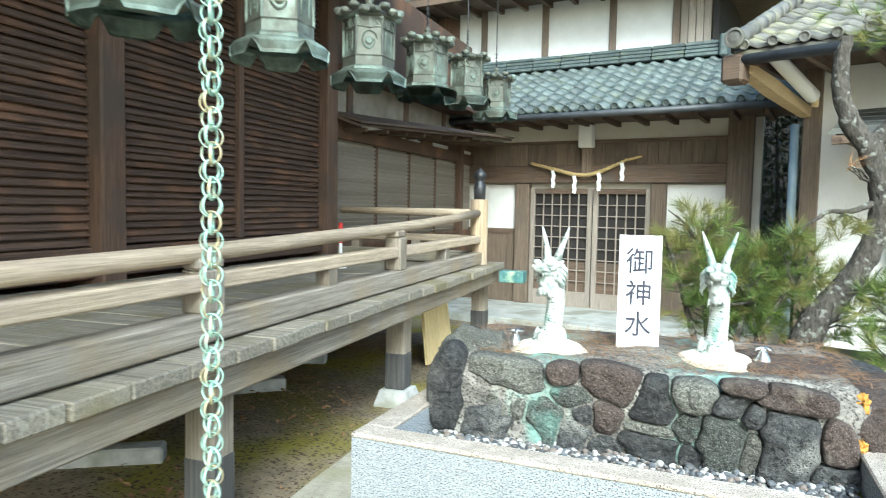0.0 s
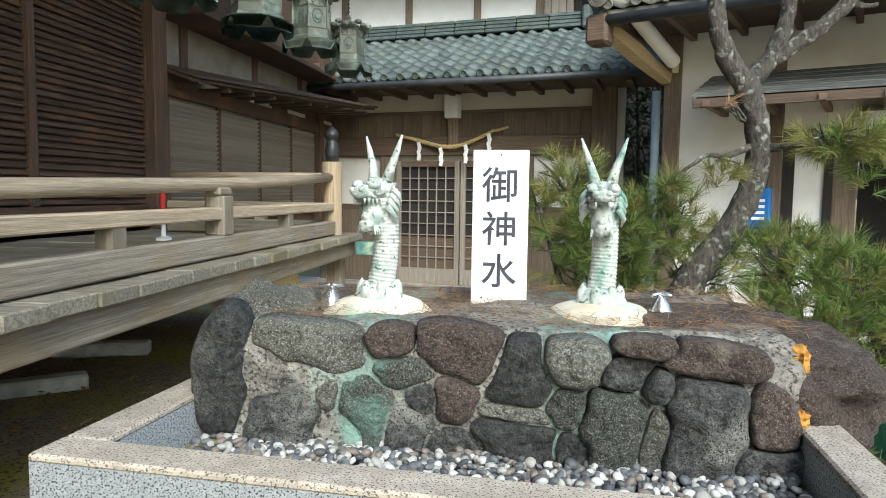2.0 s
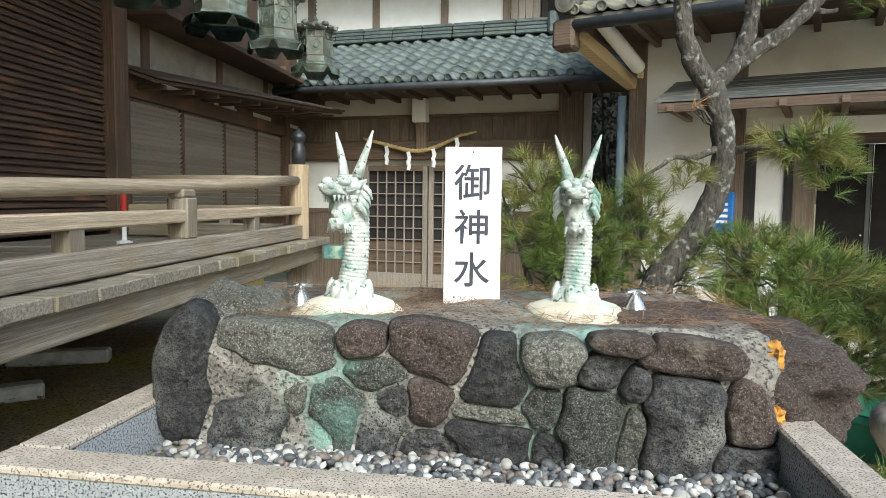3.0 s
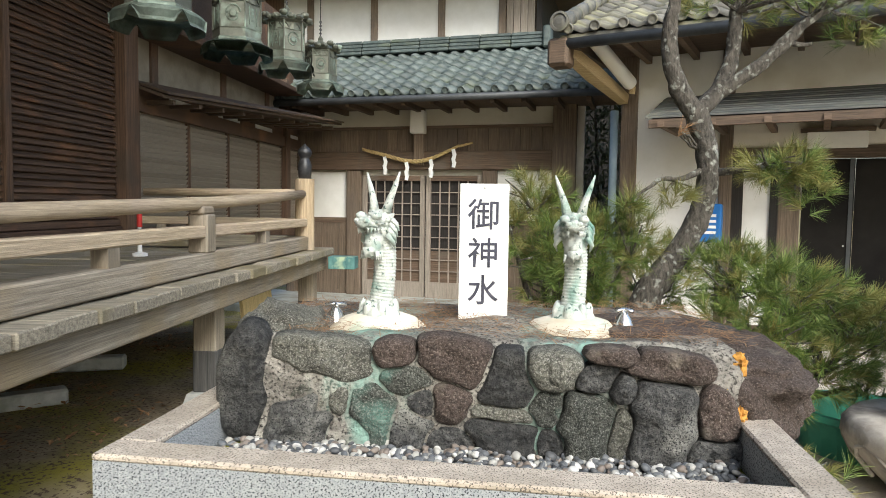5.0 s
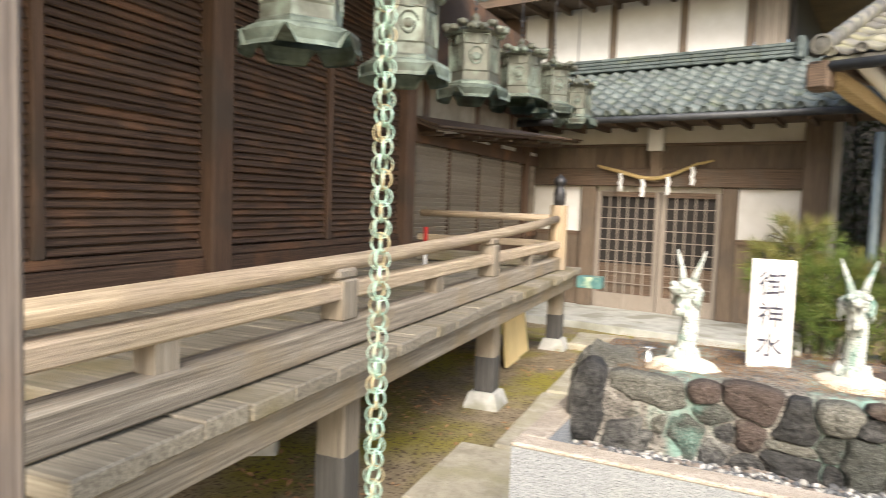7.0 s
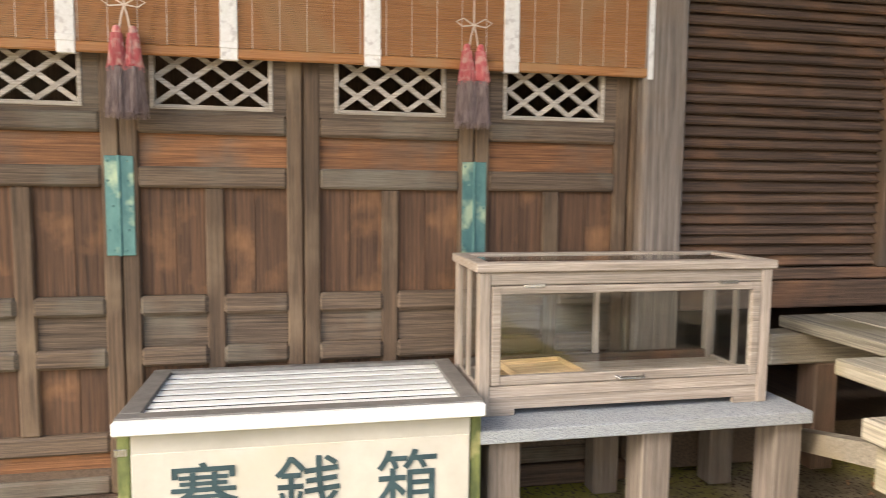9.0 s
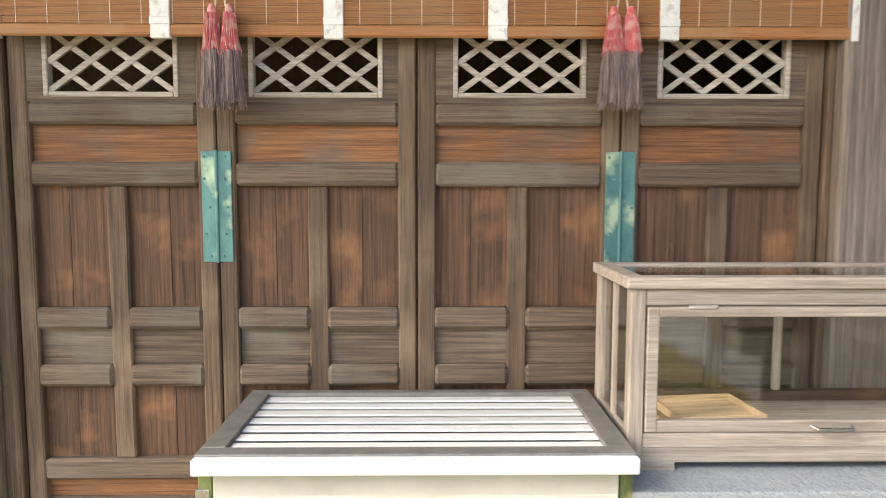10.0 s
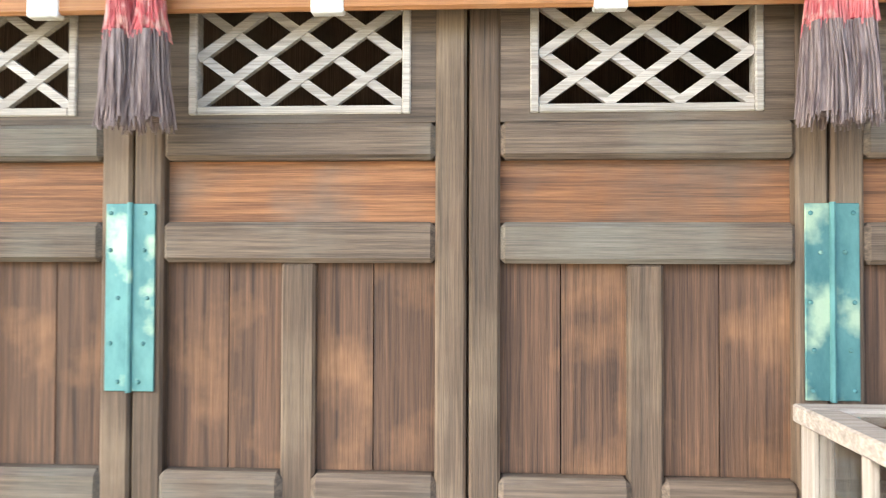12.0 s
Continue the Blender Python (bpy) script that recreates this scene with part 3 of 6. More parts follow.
def bamboo_blind():
    y0, y1, x = -2.76, 0.178, -3.37
    t = thing("bamboo_blind", (x, (y0 + y1) / 2, 1.848), "red-brown split bamboo blind with white cloth bands", "blind")
    bm = bmesh.new()
    z = 1.892
    while z < 2.75:
        box(bm, x - 0.003, x + 0.003, y0 + 0.03, y1 - 0.03, z, z + 0.0062)
        z += 0.0075
    tagged(part("splint_mat", bm, blind_m, t), kind="stuff")
    part("bottom_batten", B(x - 0.008, x + 0.009, y0 + 0.02, y1 - 0.02, 1.848, 1.890, bevel=0.006), blind_m, t, "thicker bamboo batten")
    part("top_batten", B(x - 0.02, x + 0.02, y0, y1, 2.75, 2.80, bevel=0.006), dark_y, t)
    y = y0 + 0.08
    while y < y1 - 0.05:
        part("thread", B(x + 0.003, x + 0.0045, y, y + 0.0022, 1.852, 2.75), cord_m, t)
        y += 0.105
    for yc in (-2.195, -1.612, -1.055, -0.47):
        b = bmesh.new()
        box(b, x - 0.013, x + 0.0125, yc - 0.033, yc + 0.033, 1.841, 2.75, bevel=0.003)
        box(b, x + 0.011, x + 0.017, yc - 0.034, yc + 0.034, 1.886, 1.912, bevel=0.002)
        part("cloth_band", b, band_m, t, "white cloth band")
    for yc in (y0 + 0.012, y1 - 0.012):
        part("edge_binding", B(x - 0.011, x + 0.011, yc - 0.014, yc + 0.016, 1.839, 2.75, bevel=0.003), band_m, t, "white cloth edge")


bamboo_blind()


def tassel(y, x=-3.325):
    t = thing("tassel", (x, y, 1.61), "pair of red silk tassels faded purple below, on a cord", "tassel", group="tassels of the blind")
    cb = bmesh.new()
    for s in (-1, 1):
        tube(cb, [(x, y + s * 0.019, 1.93), (x, y + s * 0.012, 1.975), (x, y, 2.02)], 0.0032, 6)
        tube(cb, [(x, y, 2.02), (x + 0.005, y + s * 0.045, 2.045), (x + 0.005, y + s * 0.075, 2.03), (x + 0.006, y + s * 0.05, 2.012), (x, y, 2.02)], 0.003, 6)
    tube(cb, [(x, y, 2.02), (x - 0.012, y, 2.40), (x - 0.028, y, 2.755)], 0.0035, 6)
    part("cord", cb, cord_m, t, "pale cord tied in a bow")
    for s in (-1, 1):
        yc = y + s * 0.029
        hb = bmesh.new()
        lathe(hb, [(0.004, 0.03), (0.011, 0.026), (0.015, 0.012), (0.016, 0.0), (0.013, -0.012)], (x, yc, 1.915), 12)
        part("knot", hb, red_silk, t, smooth=True)
        for nm, za, zb, ra, rb, m in (("red_fringe", 1.915, 1.785, 0.018, 0.031, red_silk), ("faded_fringe", 1.792, 1.612, 0.031, 0.042, grey_silk)):
            sb = bmesh.new()
            lathe(sb, [(ra * 0.8, za), (rb * 0.82, zb + 0.012)], (x, yc, 0), 12)
            for k in range(150):
                q = random.uniform(0, 6.283)
                r = random.uniform(0.72, 1.12)
                e = zb + random.uniform(-0.014, 0.020)
                w = random.uniform(-0.008, 0.008)
                tube(sb, [(x + math.cos(q) * ra * r, yc + math.sin(q) * ra * r, za), (x + math.cos(q) * (ra + rb) / 2 * r + w, yc + math.sin(q + 0.1) * (ra + rb) / 2 * r, (za + e) / 2), (x + math.cos(q) * rb * r, yc + math.sin(q) * rb * r + w, e)], 0.0016, 4, False)
            tagged(part(nm, sb, m, t), kind="stuff")


tassel(-1.98)
tassel(-0.643)


def offering_box():
    x0, x1, y0, y1 = -3.37, -2.80, -1.875, -0.765
    t = thing("offering_box", (-3.08, -1.32, 0.0), "cream offering box with steel slatted top and lettered front", "offering box")
    part("body", B(x0 + 0.02, x1, y0, y1, 0.0, 0.50, bevel=0.004), box_m, t)
    w = bmesh.new()
    box(w, x1 - 0.02, x1 - 0.001, y0 + 0.001, y1 - 0.001, 0.50, 0.574)
    box(w, x0 + 0.02, x0 + 0.04, y0 + 0.001, y1 - 0.001, 0.50, 0.574)
    box(w, x0 + 0.04, x1 - 0.02, y0 + 0.001, y0 + 0.02, 0.50, 0.574)
    box(w, x0 + 0.04, x1 - 0.02, y1 - 0.02, y1 - 0.001, 0.50, 0.574)
    part("upper_rim", w, box_m, t)
    # Flat plate, coloured dark to stand for the shade inside the box.
    part("dark_funnel", B(x0 + 0.04, x1 - 0.02, y0 + 0.02, y1 - 0.02, 0.501, 0.506), iron, t, "flat dark plate that darkens the gaps between slats")
    for y in (y0 - 0.042, y1 + 0.004):
        part("corner_post", B(x1 - 0.06, x1 - 0.008, y, y + 0.038, 0.0, 0.574, bevel=0.003), moss_post, t, "mossy green edge post")
    part("front_edge", B(x1 + 0.012, x1 + 0.042, y0 - 0.045, y1 + 0.045, 0.572, 0.616, bevel=0.004), steel_w, t, "white metal front edge")
    f = bmesh.new()
    for a, b, c, d in ((x1 - 0.045, x1 + 0.012, y0 - 0.045, y1 + 0.045), (x0 - 0.015, x0 + 0.025, y0 - 0.045, y1 + 0.045), (x0 + 0.025, x1 - 0.045, y0 - 0.045, y0 + 0.025), (x0 + 0.025, x1 - 0.045, y1 - 0.025, y1 + 0.045)):
        box(f, a, b, c, d, 0.575, 0.620, bevel=0.003)
    part("top_frame", f, steel_g, t, "dark grey steel frame")
    n = 7
    for k in range(n):
        x = x0 + 0.058 + k * 0.0715
        bm = B(-0.025, 0.025, y0 + 0.026, y1 - 0.026, -0.003, 0.003, bevel=0.001)
        bmesh.ops.transform(bm, verts=bm.verts[:], matrix=Matrix.Translation((x, 0, 0.606)) @ Matrix.Rotation(radians(-2), 4, "Y"))
        part("slat", bm, steel_w, t, "bright steel slat")
    for ch, y in (("賽", -1.655), ("銭", -1.32), ("箱", -0.985)):
        letters(ch, 0.225, Matrix.Translation((x1 + 0.0025, y, 0.335)) @ Euler((radians(90), 0, radians(90))).to_matrix().to_4x4(), ink_teal, t, 0.0012, 0.0012)
    part("side_latch", B(x1 - 0.05, x1 - 0.005, y0 - 0.05, y0 - 0.012, 0.49, 0.515, bevel=0.002), chrome, t)


moss_post = material("moss-grown green post", (0.05, 0.07, 0.025), (0.20, 0.22, 0.07), 0.85, (25, 25, 8), 0.3, (0.36, 0.33, 0.14), 12, (0.5, 0.65))
offering_box()


def glass_case():
    x0, x1, y0, y1, z0, z1 = -3.365, -2.95, -0.70, 0.515, 0.500, 1.082
    t = thing("glass_case", ((x0 + x1) / 2, (y0 + y1) / 2, z0), "weathered grey wooden display case with glass panes", "display case")
    for x in (x0, x1 - 0.045):
        for y in (y0, y1 - 0.045):
            part("corner_post", B(x, x + 0.045, y, y + 0.045, z0, z1 - 0.035, bevel=0.004), case_z, t)
    f = bmesh.new()
    for a, b, c, d in ((x1 - 0.05, x1 + 0.012, y0 - 0.015, y1 + 0.015), (x0, x0 + 0.05, y0 - 0.015, y1 + 0.015), (x0 + 0.05, x1 - 0.05, y0 - 0.015, y0 + 0.045), (x0 + 0.05, x1 - 0.05, y1 - 0.045, y1 + 0.015)):
        box(f, a, b, c, d, z1 - 0.035, z1, bevel=0.004)
    top = part("top_frame", f, case_y, t)
    g = part("top_pane", B(x0 + 0.05, x1 - 0.05, y0 + 0.045, y1 - 0.045, z1 - 0.012, z1 - 0.007), glass, top, "clear glass")
    part("upper_rail", B(x1 - 0.04, x1 - 0.004, y0 + 0.045, y1 - 0.045, z1 - 0.085, z1 - 0.036, bevel=0.003), case_y, t)
    part("lower_rail", B(x1 - 0.04, x1 - 0.004, y0 + 0.045, y1 - 0.045, z0 + 0.07, z0 + 0.115, bevel=0.003), case_y, t)
    ap = bmesh.new()
    box(ap, x1 - 0.03, x1 - 0.008, y0 + 0.045, y1 - 0.045, z0 + 0.025, z0 + 0.07)
    for y in (y0 + 0.045, y1 - 0.145):
        box(ap, x1 - 0.03, x1 - 0.008, y, y + 0.10, z0, z0 + 0.025)
    part("apron", ap, case_y, t)
    part("floor_board", B(x0 + 0.02, x1 - 0.04, y0 + 0.02, y1 - 0.02, z0 + 0.075, z0 + 0.095), case_y, t)
    d = bmesh.new()
    a0, a1, b0, b1 = y0 + 0.05, y1 - 0.05, z0 + 0.118, z1 - 0.088
    box(d, x1 - 0.028, x1 + 0.002, a0, a0 + 0.035, b0, b1, bevel=0.003)
    box(d, x1 - 0.028, x1 + 0.002, a1 - 0.035, a1, b0, b1, bevel=0.003)
    box(d, x1 - 0.028, x1 + 0.001, a0 + 0.035, a1 - 0.035, b0, b0 + 0.035, bevel=0.003)
    box(d, x1 - 0.028, x1 + 0.001, a0 + 0.035, a1 - 0.035, b1 - 0.03, b1, bevel=0.003)
    fr = part("flap_frame", d, case_y, t)
    part("pane", B(x1 - 0.015, x1 - 0.011, a0 + 0.03, a1 - 0.03, b0 + 0.03, b1 - 0.025), glass, fr, "clear glass")
    hb = bmesh.new()
    yc = (y0 + y1) / 2
    tube(hb, [(x1, yc - 0.06, b0 + 0.018), (x1 + 0.022, yc - 0.05, b0 + 0.016), (x1 + 0.022, yc + 0.05, b0 + 0.016), (x1, yc + 0.06, b0 + 0.018)], 0.006, 8)
    part("handle", hb, chrome, fr, "steel pull handle")
    for y in (y0 + 0.17, y1 - 0.24):
        part("hinge", B(x1 - 0.004, x1 + 0.006, y, y + 0.085, b1 - 0.006, b1 + 0.008, bevel=0.002), chrome, fr)
    for y, nm in ((y0 + 0.012, "side_pane"), (y1 - 0.016, "side_pane")):
        part(nm, B(x0 + 0.045, x1 - 0.045, y, y + 0.004, z0 + 0.1, z1 - 0.04), glass, t, "clear glass")
        part("side_rail", B(x0 + 0.045, x1 - 0.045, y - 0.008, y + 0.012, z0 + 0.04, z0 + 0.11, bevel=0.002), case_y, t)
        part("side_bar", B((x0 + x1) / 2 - 0.012, (x0 + x1) / 2 + 0.012, y - 0.006, y + 0.010, z0 + 0.11, z1 - 0.04), case_z, t)
    part("back_pane", B(x0 + 0.012, x0 + 0.016, y0 + 0.045, y1 - 0.045, z0 + 0.1, z1 - 0.04), glass, t, "clear glass")
    for y in (-0.06,):
        part("back_bar", B(x0 + 0.004, x0 + 0.026, y - 0.011, y + 0.011, z0 + 0.1, z1 - 0.04), case_z, t)
    part("back_rail", B(x0 + 0.005, x0 + 0.04, y0 + 0.045, y1 - 0.045, z0 + 0.095, z0 + 0.13), dark_y, t)
    for pn in t.children_recursive:
        if "pane" in pn.name:
            pn.visible_shadow = False
    # stacked trays inside
    for k, (dy, tilt) in enumerate(((0, 0), (0.03, 7))):
        tr = thing("wooden_tray", (-3.12, -0.43 + dy, z0 + 0.096 + 0.026 * k), "shallow pale wooden tray stacked in the case", "tray", group="trays in the case", turn=6 * k)
        def L(*a):
            return box(bmesh.new(), *a)
        part("base", L(-0.11, 0.11, -0.14, 0.14, 0, 0.006), box_tan, tr, local=True)
        for a in ((-0.11, -0.103, -0.14, 0.14), (0.103, 0.11, -0.14, 0.14), (-0.103, 0.103, -0.14, -0.133), (-0.103, 0.103, 0.133, 0.14)):
            part("rim", L(*a, 0.006, 0.025), box_tan, tr, local=True)


box_tan = wood("pale tray wood", (0.50, 0.33, 0.17), (0.70, 0.52, 0.32), "y", bump=0.05)
glass_case()


def granite_shelf():
    t = thing("granite_shelf", (-3.1, -0.05, 0.0), "speckled granite shelf on timber legs beside the box", "shelf")
    part("slab", B(-3.42, -2.81, -0.755, 0.62, 0.450, 0.499, bevel=0.003), granite, t)
    for y in (-0.62, -0.02, 0.55):
        part("leg", B(-2.98, -2.85, y - 0.06, y + 0.06, 0.0, 0.449, bevel=0.006), pillar_m, t)
        part("leg", B(-3.38, -3.28, y - 0.06, y + 0.06, 0.0, 0.449, bevel=0.006), pillar_m, t)


granite_shelf()


def porch_pillar():
    s = 0.15
    x, y = -1.17, -0.34
    bm = B(x - s / 2, x + s / 2, y - s / 2, y + s / 2, 0.13, 3.95, bevel=0.018)
    t = thing("porch_pillar", (x, y, 0.0), "weathered grey chamfered timber porch pillar on a stone base", "pillar")
    part("shaft", bm, pillar_m, t)
    pb = bmesh.new()
    lathe(pb, [(0.19, 0), (0.19, 0.07), (0.16, 0.12), (0.13, 0.13)], (x, y, 0), 20)
    part("base_stone", pb, stone_pad, t)
    part("peg", B(x - 0.115, x - 0.076, y - 0.045, y - 0.005, 1.19, 1.25, bevel=0.006), bracket_m, t, "yellowish wooden peg")
    part("stub_post", B(x - 0.15, x - 0.085, y - 0.04, y + 0.02, 0.13, 1.19, bevel=0.006), deck_z, t)


porch_pillar()


foot_m = wood("damp near-black wood", (0.045, 0.045, 0.045), (0.12, 0.115, 0.11), "z")


# ---- veranda ----
def veranda():
    t = thing("veranda", (-2.4, 3.0, 0.0), "weathered grey timber veranda on posts along the hall", "veranda", kind="structure")
    y = 0.06
    while y < 5.44:
        w = random.uniform(0.17, 0.27)
        w = min(w, 5.47 - y)
        xe = EDGE + random.uniform(-0.012, 0.012)
        xb = WX + 0.10 if y > 0.74 else (-2.55 if y > 0.42 else -2.0)
        part("plank", B(xb, xe, y, y + w - 0.006, DZ - 0.055, DZ + random.uniform(-0.004, 0.003), bevel=0.006), deck_x, t)
        y += w
    part("edge_beam", B(-1.60, -1.50, 0.10, 5.40, 0.60, 0.723, bevel=0.008), deck_y, t)
    part("inner_beam", B(-3.30, -3.18, 0.70, 5.40, 0.58, 0.722, bevel=0.008), deck_y, t)
    for yj in (0.14, 1.46, 3.37, 5.38):
        part("joist", B(-3.17 if yj > 0.66 else -1.98, -1.61, yj - 0.045, yj + 0.045, 0.60, 0.722), deck_x, t)
    part("end_beam_stub", B(-1.44, -1.22, 5.20, 5.36, 0.62, 0.722, bevel=0.004), teal, t, "verdigris-capped beam end")
    br = bmesh.new()
    tube(br, [(-3.35, 0.86, 0.20), (-2.2, 0.60, 0.52)], 0.06, 4)
    part("brace", br, deck_y, t)
    for yp in (1.46, 3.37, 5.38):
        p = part("support_post", B(-1.725, -1.595, yp - 0.065, yp + 0.065, 0.11, 0.60, bevel=0.008), deck_z, t)
        part("dark_foot", B(-1.728, -1.592, yp - 0.068, yp + 0.068, 0.108, 0.36 + random.uniform(-0.03, 0.03), bevel=0.008), foot_m, p, "stained dark lower end")
    for yp in (1.0, 2.6, 4.2):
        part("support_post", B(-3.30, -3.18, yp - 0.06, yp + 0.06, 0.08, 0.58, bevel=0.008), dark_z, t)
    for yp in (1.46, 3.37, 5.38):
        bm = bmesh.new()
        lathe(bm, [(0.165, 0), (0.165, 0.02), (0.128, 0.105), (0.115, 0.11)], (-1.66, yp, fall(yp)), 4, radians(45))
        solid("footing_stone", bm, stone_pad, "pale tapered footing stone under a veranda post", "footing", group="footings of the veranda")


veranda()


def railing():
    X = -1.615
    t = thing("railing", (X, 2.8, DZ), "weathered pale wooden railing of three rails", "railing")
    tb = bmesh.new()
    tube(tb, [(X, -0.02, 1.090), (X, 1.5, 1.108), (X, 2.5, 1.132), (X, 3.3, 1.152), (X, 4.2, 1.185), (X, 5.06, 1.230)], 0.033, 14)
    part("top_rail", tb, rail_y, t, "round pale handrail", smooth=True)
    part("middle_rail", B(X - 0.042, X + 0.042, -0.02, 5.06, 0.972, 1.034, bevel=0.007), rail_y, t)
    part("bottom_rail", B(X - 0.052, X + 0.052, -0.02, 5.06, 0.788, 0.893, bevel=0.008), deck_y, t)
    for y in (1.37, 3.19):
        zr = 1.068 if y < 2 else 1.112
        part("post", B(X - 0.052, X + 0.052, y - 0.055, y + 0.055, 0.893, zr - 0.02, bevel=0.006), deck_z, t)
        part("saddle", B(X - 0.040, X + 0.040, y - 0.07, y + 0.07, zr - 0.02, zr + 0.022, bevel=0.010), deck_z, t)
    for y in (0.46, 2.30, 4.12):
        part("strut", B(X - 0.036, X + 0.036, y - 0.042, y + 0.042, 0.893, 0.972), deck_z, t)
    cy = 5.13
    cb = bmesh.new()
    tube(cb, [(X, cy, DZ), (X, cy, 1.352)], 0.078, 18)
    cp = part("corner_post", cb, rail_z, t, "round pale corner post", smooth=False)
    fb = bmesh.new()
    lathe(fb, [(0.05, 0), (0.052, 0.06), (0.055, 0.10), (0.047, 0.14), (0.042, 0.15), (0.036, 0.165), (0.046, 0.18), (0.057, 0.205), (0.055, 0.225), (0.036, 0.25), (0.012, 0.268), (0.004, 0.285)], (X, cy, 1.352), 18)
    part("finial", fb, iron, cp, "black metal onion finial", smooth=True)
    # return along the far end
    tb = bmesh.new()
    tube(tb, [(X - 0.07, cy, 1.235), (-2.98, cy + 0.05, 1.235)], 0.033, 14)
    part("top_rail", tb, rail_x, t, smooth=True)
    part("middle_rail", B(-2.98, X - 0.07, cy - 0.04, cy + 0.04, 0.972, 1.034, bevel=0.007), rail_x, t)
    part("bottom_rail", B(-2.98, X - 0.07, cy - 0.05, cy + 0.05, 0.788, 0.893, bevel=0.008), deck_x, t)
    for x in (-2.2, -2.8):
        part("strut", B(x - 0.04, x + 0.04, cy - 0.036, cy + 0.036, 0.893, 0.972), deck_z, t)


railing()


def red_marker(x, y):
    t = thing("marker_pole", (x, y, DZ), "small red and white pole standing on the veranda", "pole")
    b = bmesh.new()
    lathe(b, [(0.05, 0), (0.05, 0.02), (0.015, 0.03), (0.013, 0.20)], (x, y, DZ), 12)
    part("base", b, paper, t, "white base")
    b = bmesh.new()
    tube(b, [(x, y, DZ + 0.20), (x, y, DZ + 0.36)], 0.018, 12)
    part("top", b, red_m, t, "red upper half")


red_marker(-2.50, 4.2)

# boards and stones under the veranda
def leaning_board(x, y, w, lean):
    bm = B(-0.012, 0.012, 0, w, 0, 0.50)
    ob = solid("plywood_board", bm, board_m, "yellow plywood board leaning under the veranda", "board", group="boards under the veranda")
    ob.matrix_basis = pose(x, y, 0.0, 0, lean, 0)


leaning_board(-1.84, 4.62, 0.36, -6)
leaning_board(-1.86, 5.00, 0.34, -8)
for x, y, l, a in ((-2.75, 3.2, 0.62, 40), (-2.85, 2.75, 0.5, 55), (-2.6, 1.9, 0.55, 30), (-2.9, 4.1, 0.6, 20)):
    bm = B(-l / 2, l / 2, -0.06, 0.06, 0, 0.09, bevel=0.012)
    ob = solid("stone_block", bm, stone_pad, "rough grey stone block lying under the veranda", "stone", group="blocks under the veranda")
    ob.matrix_basis = pose(x, y, 0.0, 0, 0, a)


def leaf_litter():
    bm = bmesh.new()
    for k in range(1800):
        x, y = random.uniform(-3.2, -1.15), random.uniform(0.5, 5.6)
        if x > -1.9 and random.random() < 0.7:
            continue
        if noise.noise(Vector((x * 1.5, y * 1.5, 4))) < -0.1:
            continue
        m = pose(x, y, 0.022 + random.random() * 0.012, random.uniform(-25, 25), random.uniform(-25, 25), random.uniform(0, 360))
        r = random.uniform(0.012, 0.028)
        bm.faces.new([bm.verts.new(m @ Vector(p)) for p in ((-r, 0, 0), (0, -r * 0.5, 0.003), (r, 0, 0), (0, r * 0.5, 0.003))])
    tagged(part("leaf_litter", bm, brown_n), "dry brown leaves lying under the veranda", "leaves", kind="stuff")


leaf_litter()


# ---- paving stones beside the veranda ----
for x0, x1, y0, y1 in ((-1.50, -0.95, 1.1, 1.72), (-1.52, -0.95, 1.75, 2.52), (-1.36, -0.95, 2.56, 3.7), (-1.34, -0.93, 3.74, 4.9), (-1.55, -1.05, 5.45, 6.1), (-1.02, -0.5, 5.5, 6.15)):
    bm = bmesh.new()
    box(bm, x0, x1, y0, y1, fall(y1) - 0.05, 0.055 + fall(y0), bevel=0.015)
    bmesh.ops.subdivide_edges(bm, edges=bm.edges[:], cuts=2, use_grid_fill=True)
    for v in bm.verts:
        v.co += Vector((noise.noise(v.co * 4), noise.noise(v.co * 4 + Vector((9, 0, 0))), noise.noise(v.co * 5 + Vector((0, 9, 0))) * 0.5)) * 0.02
    solid("paving_stone", bm, slab_m, "rough tan paving stone set in the mossy yard", "paving stone", group="paving stones along the veranda")


# ---- fountain ----
BASIN = pose(-0.752, 0.802, 0, 0, 0, -4.3)


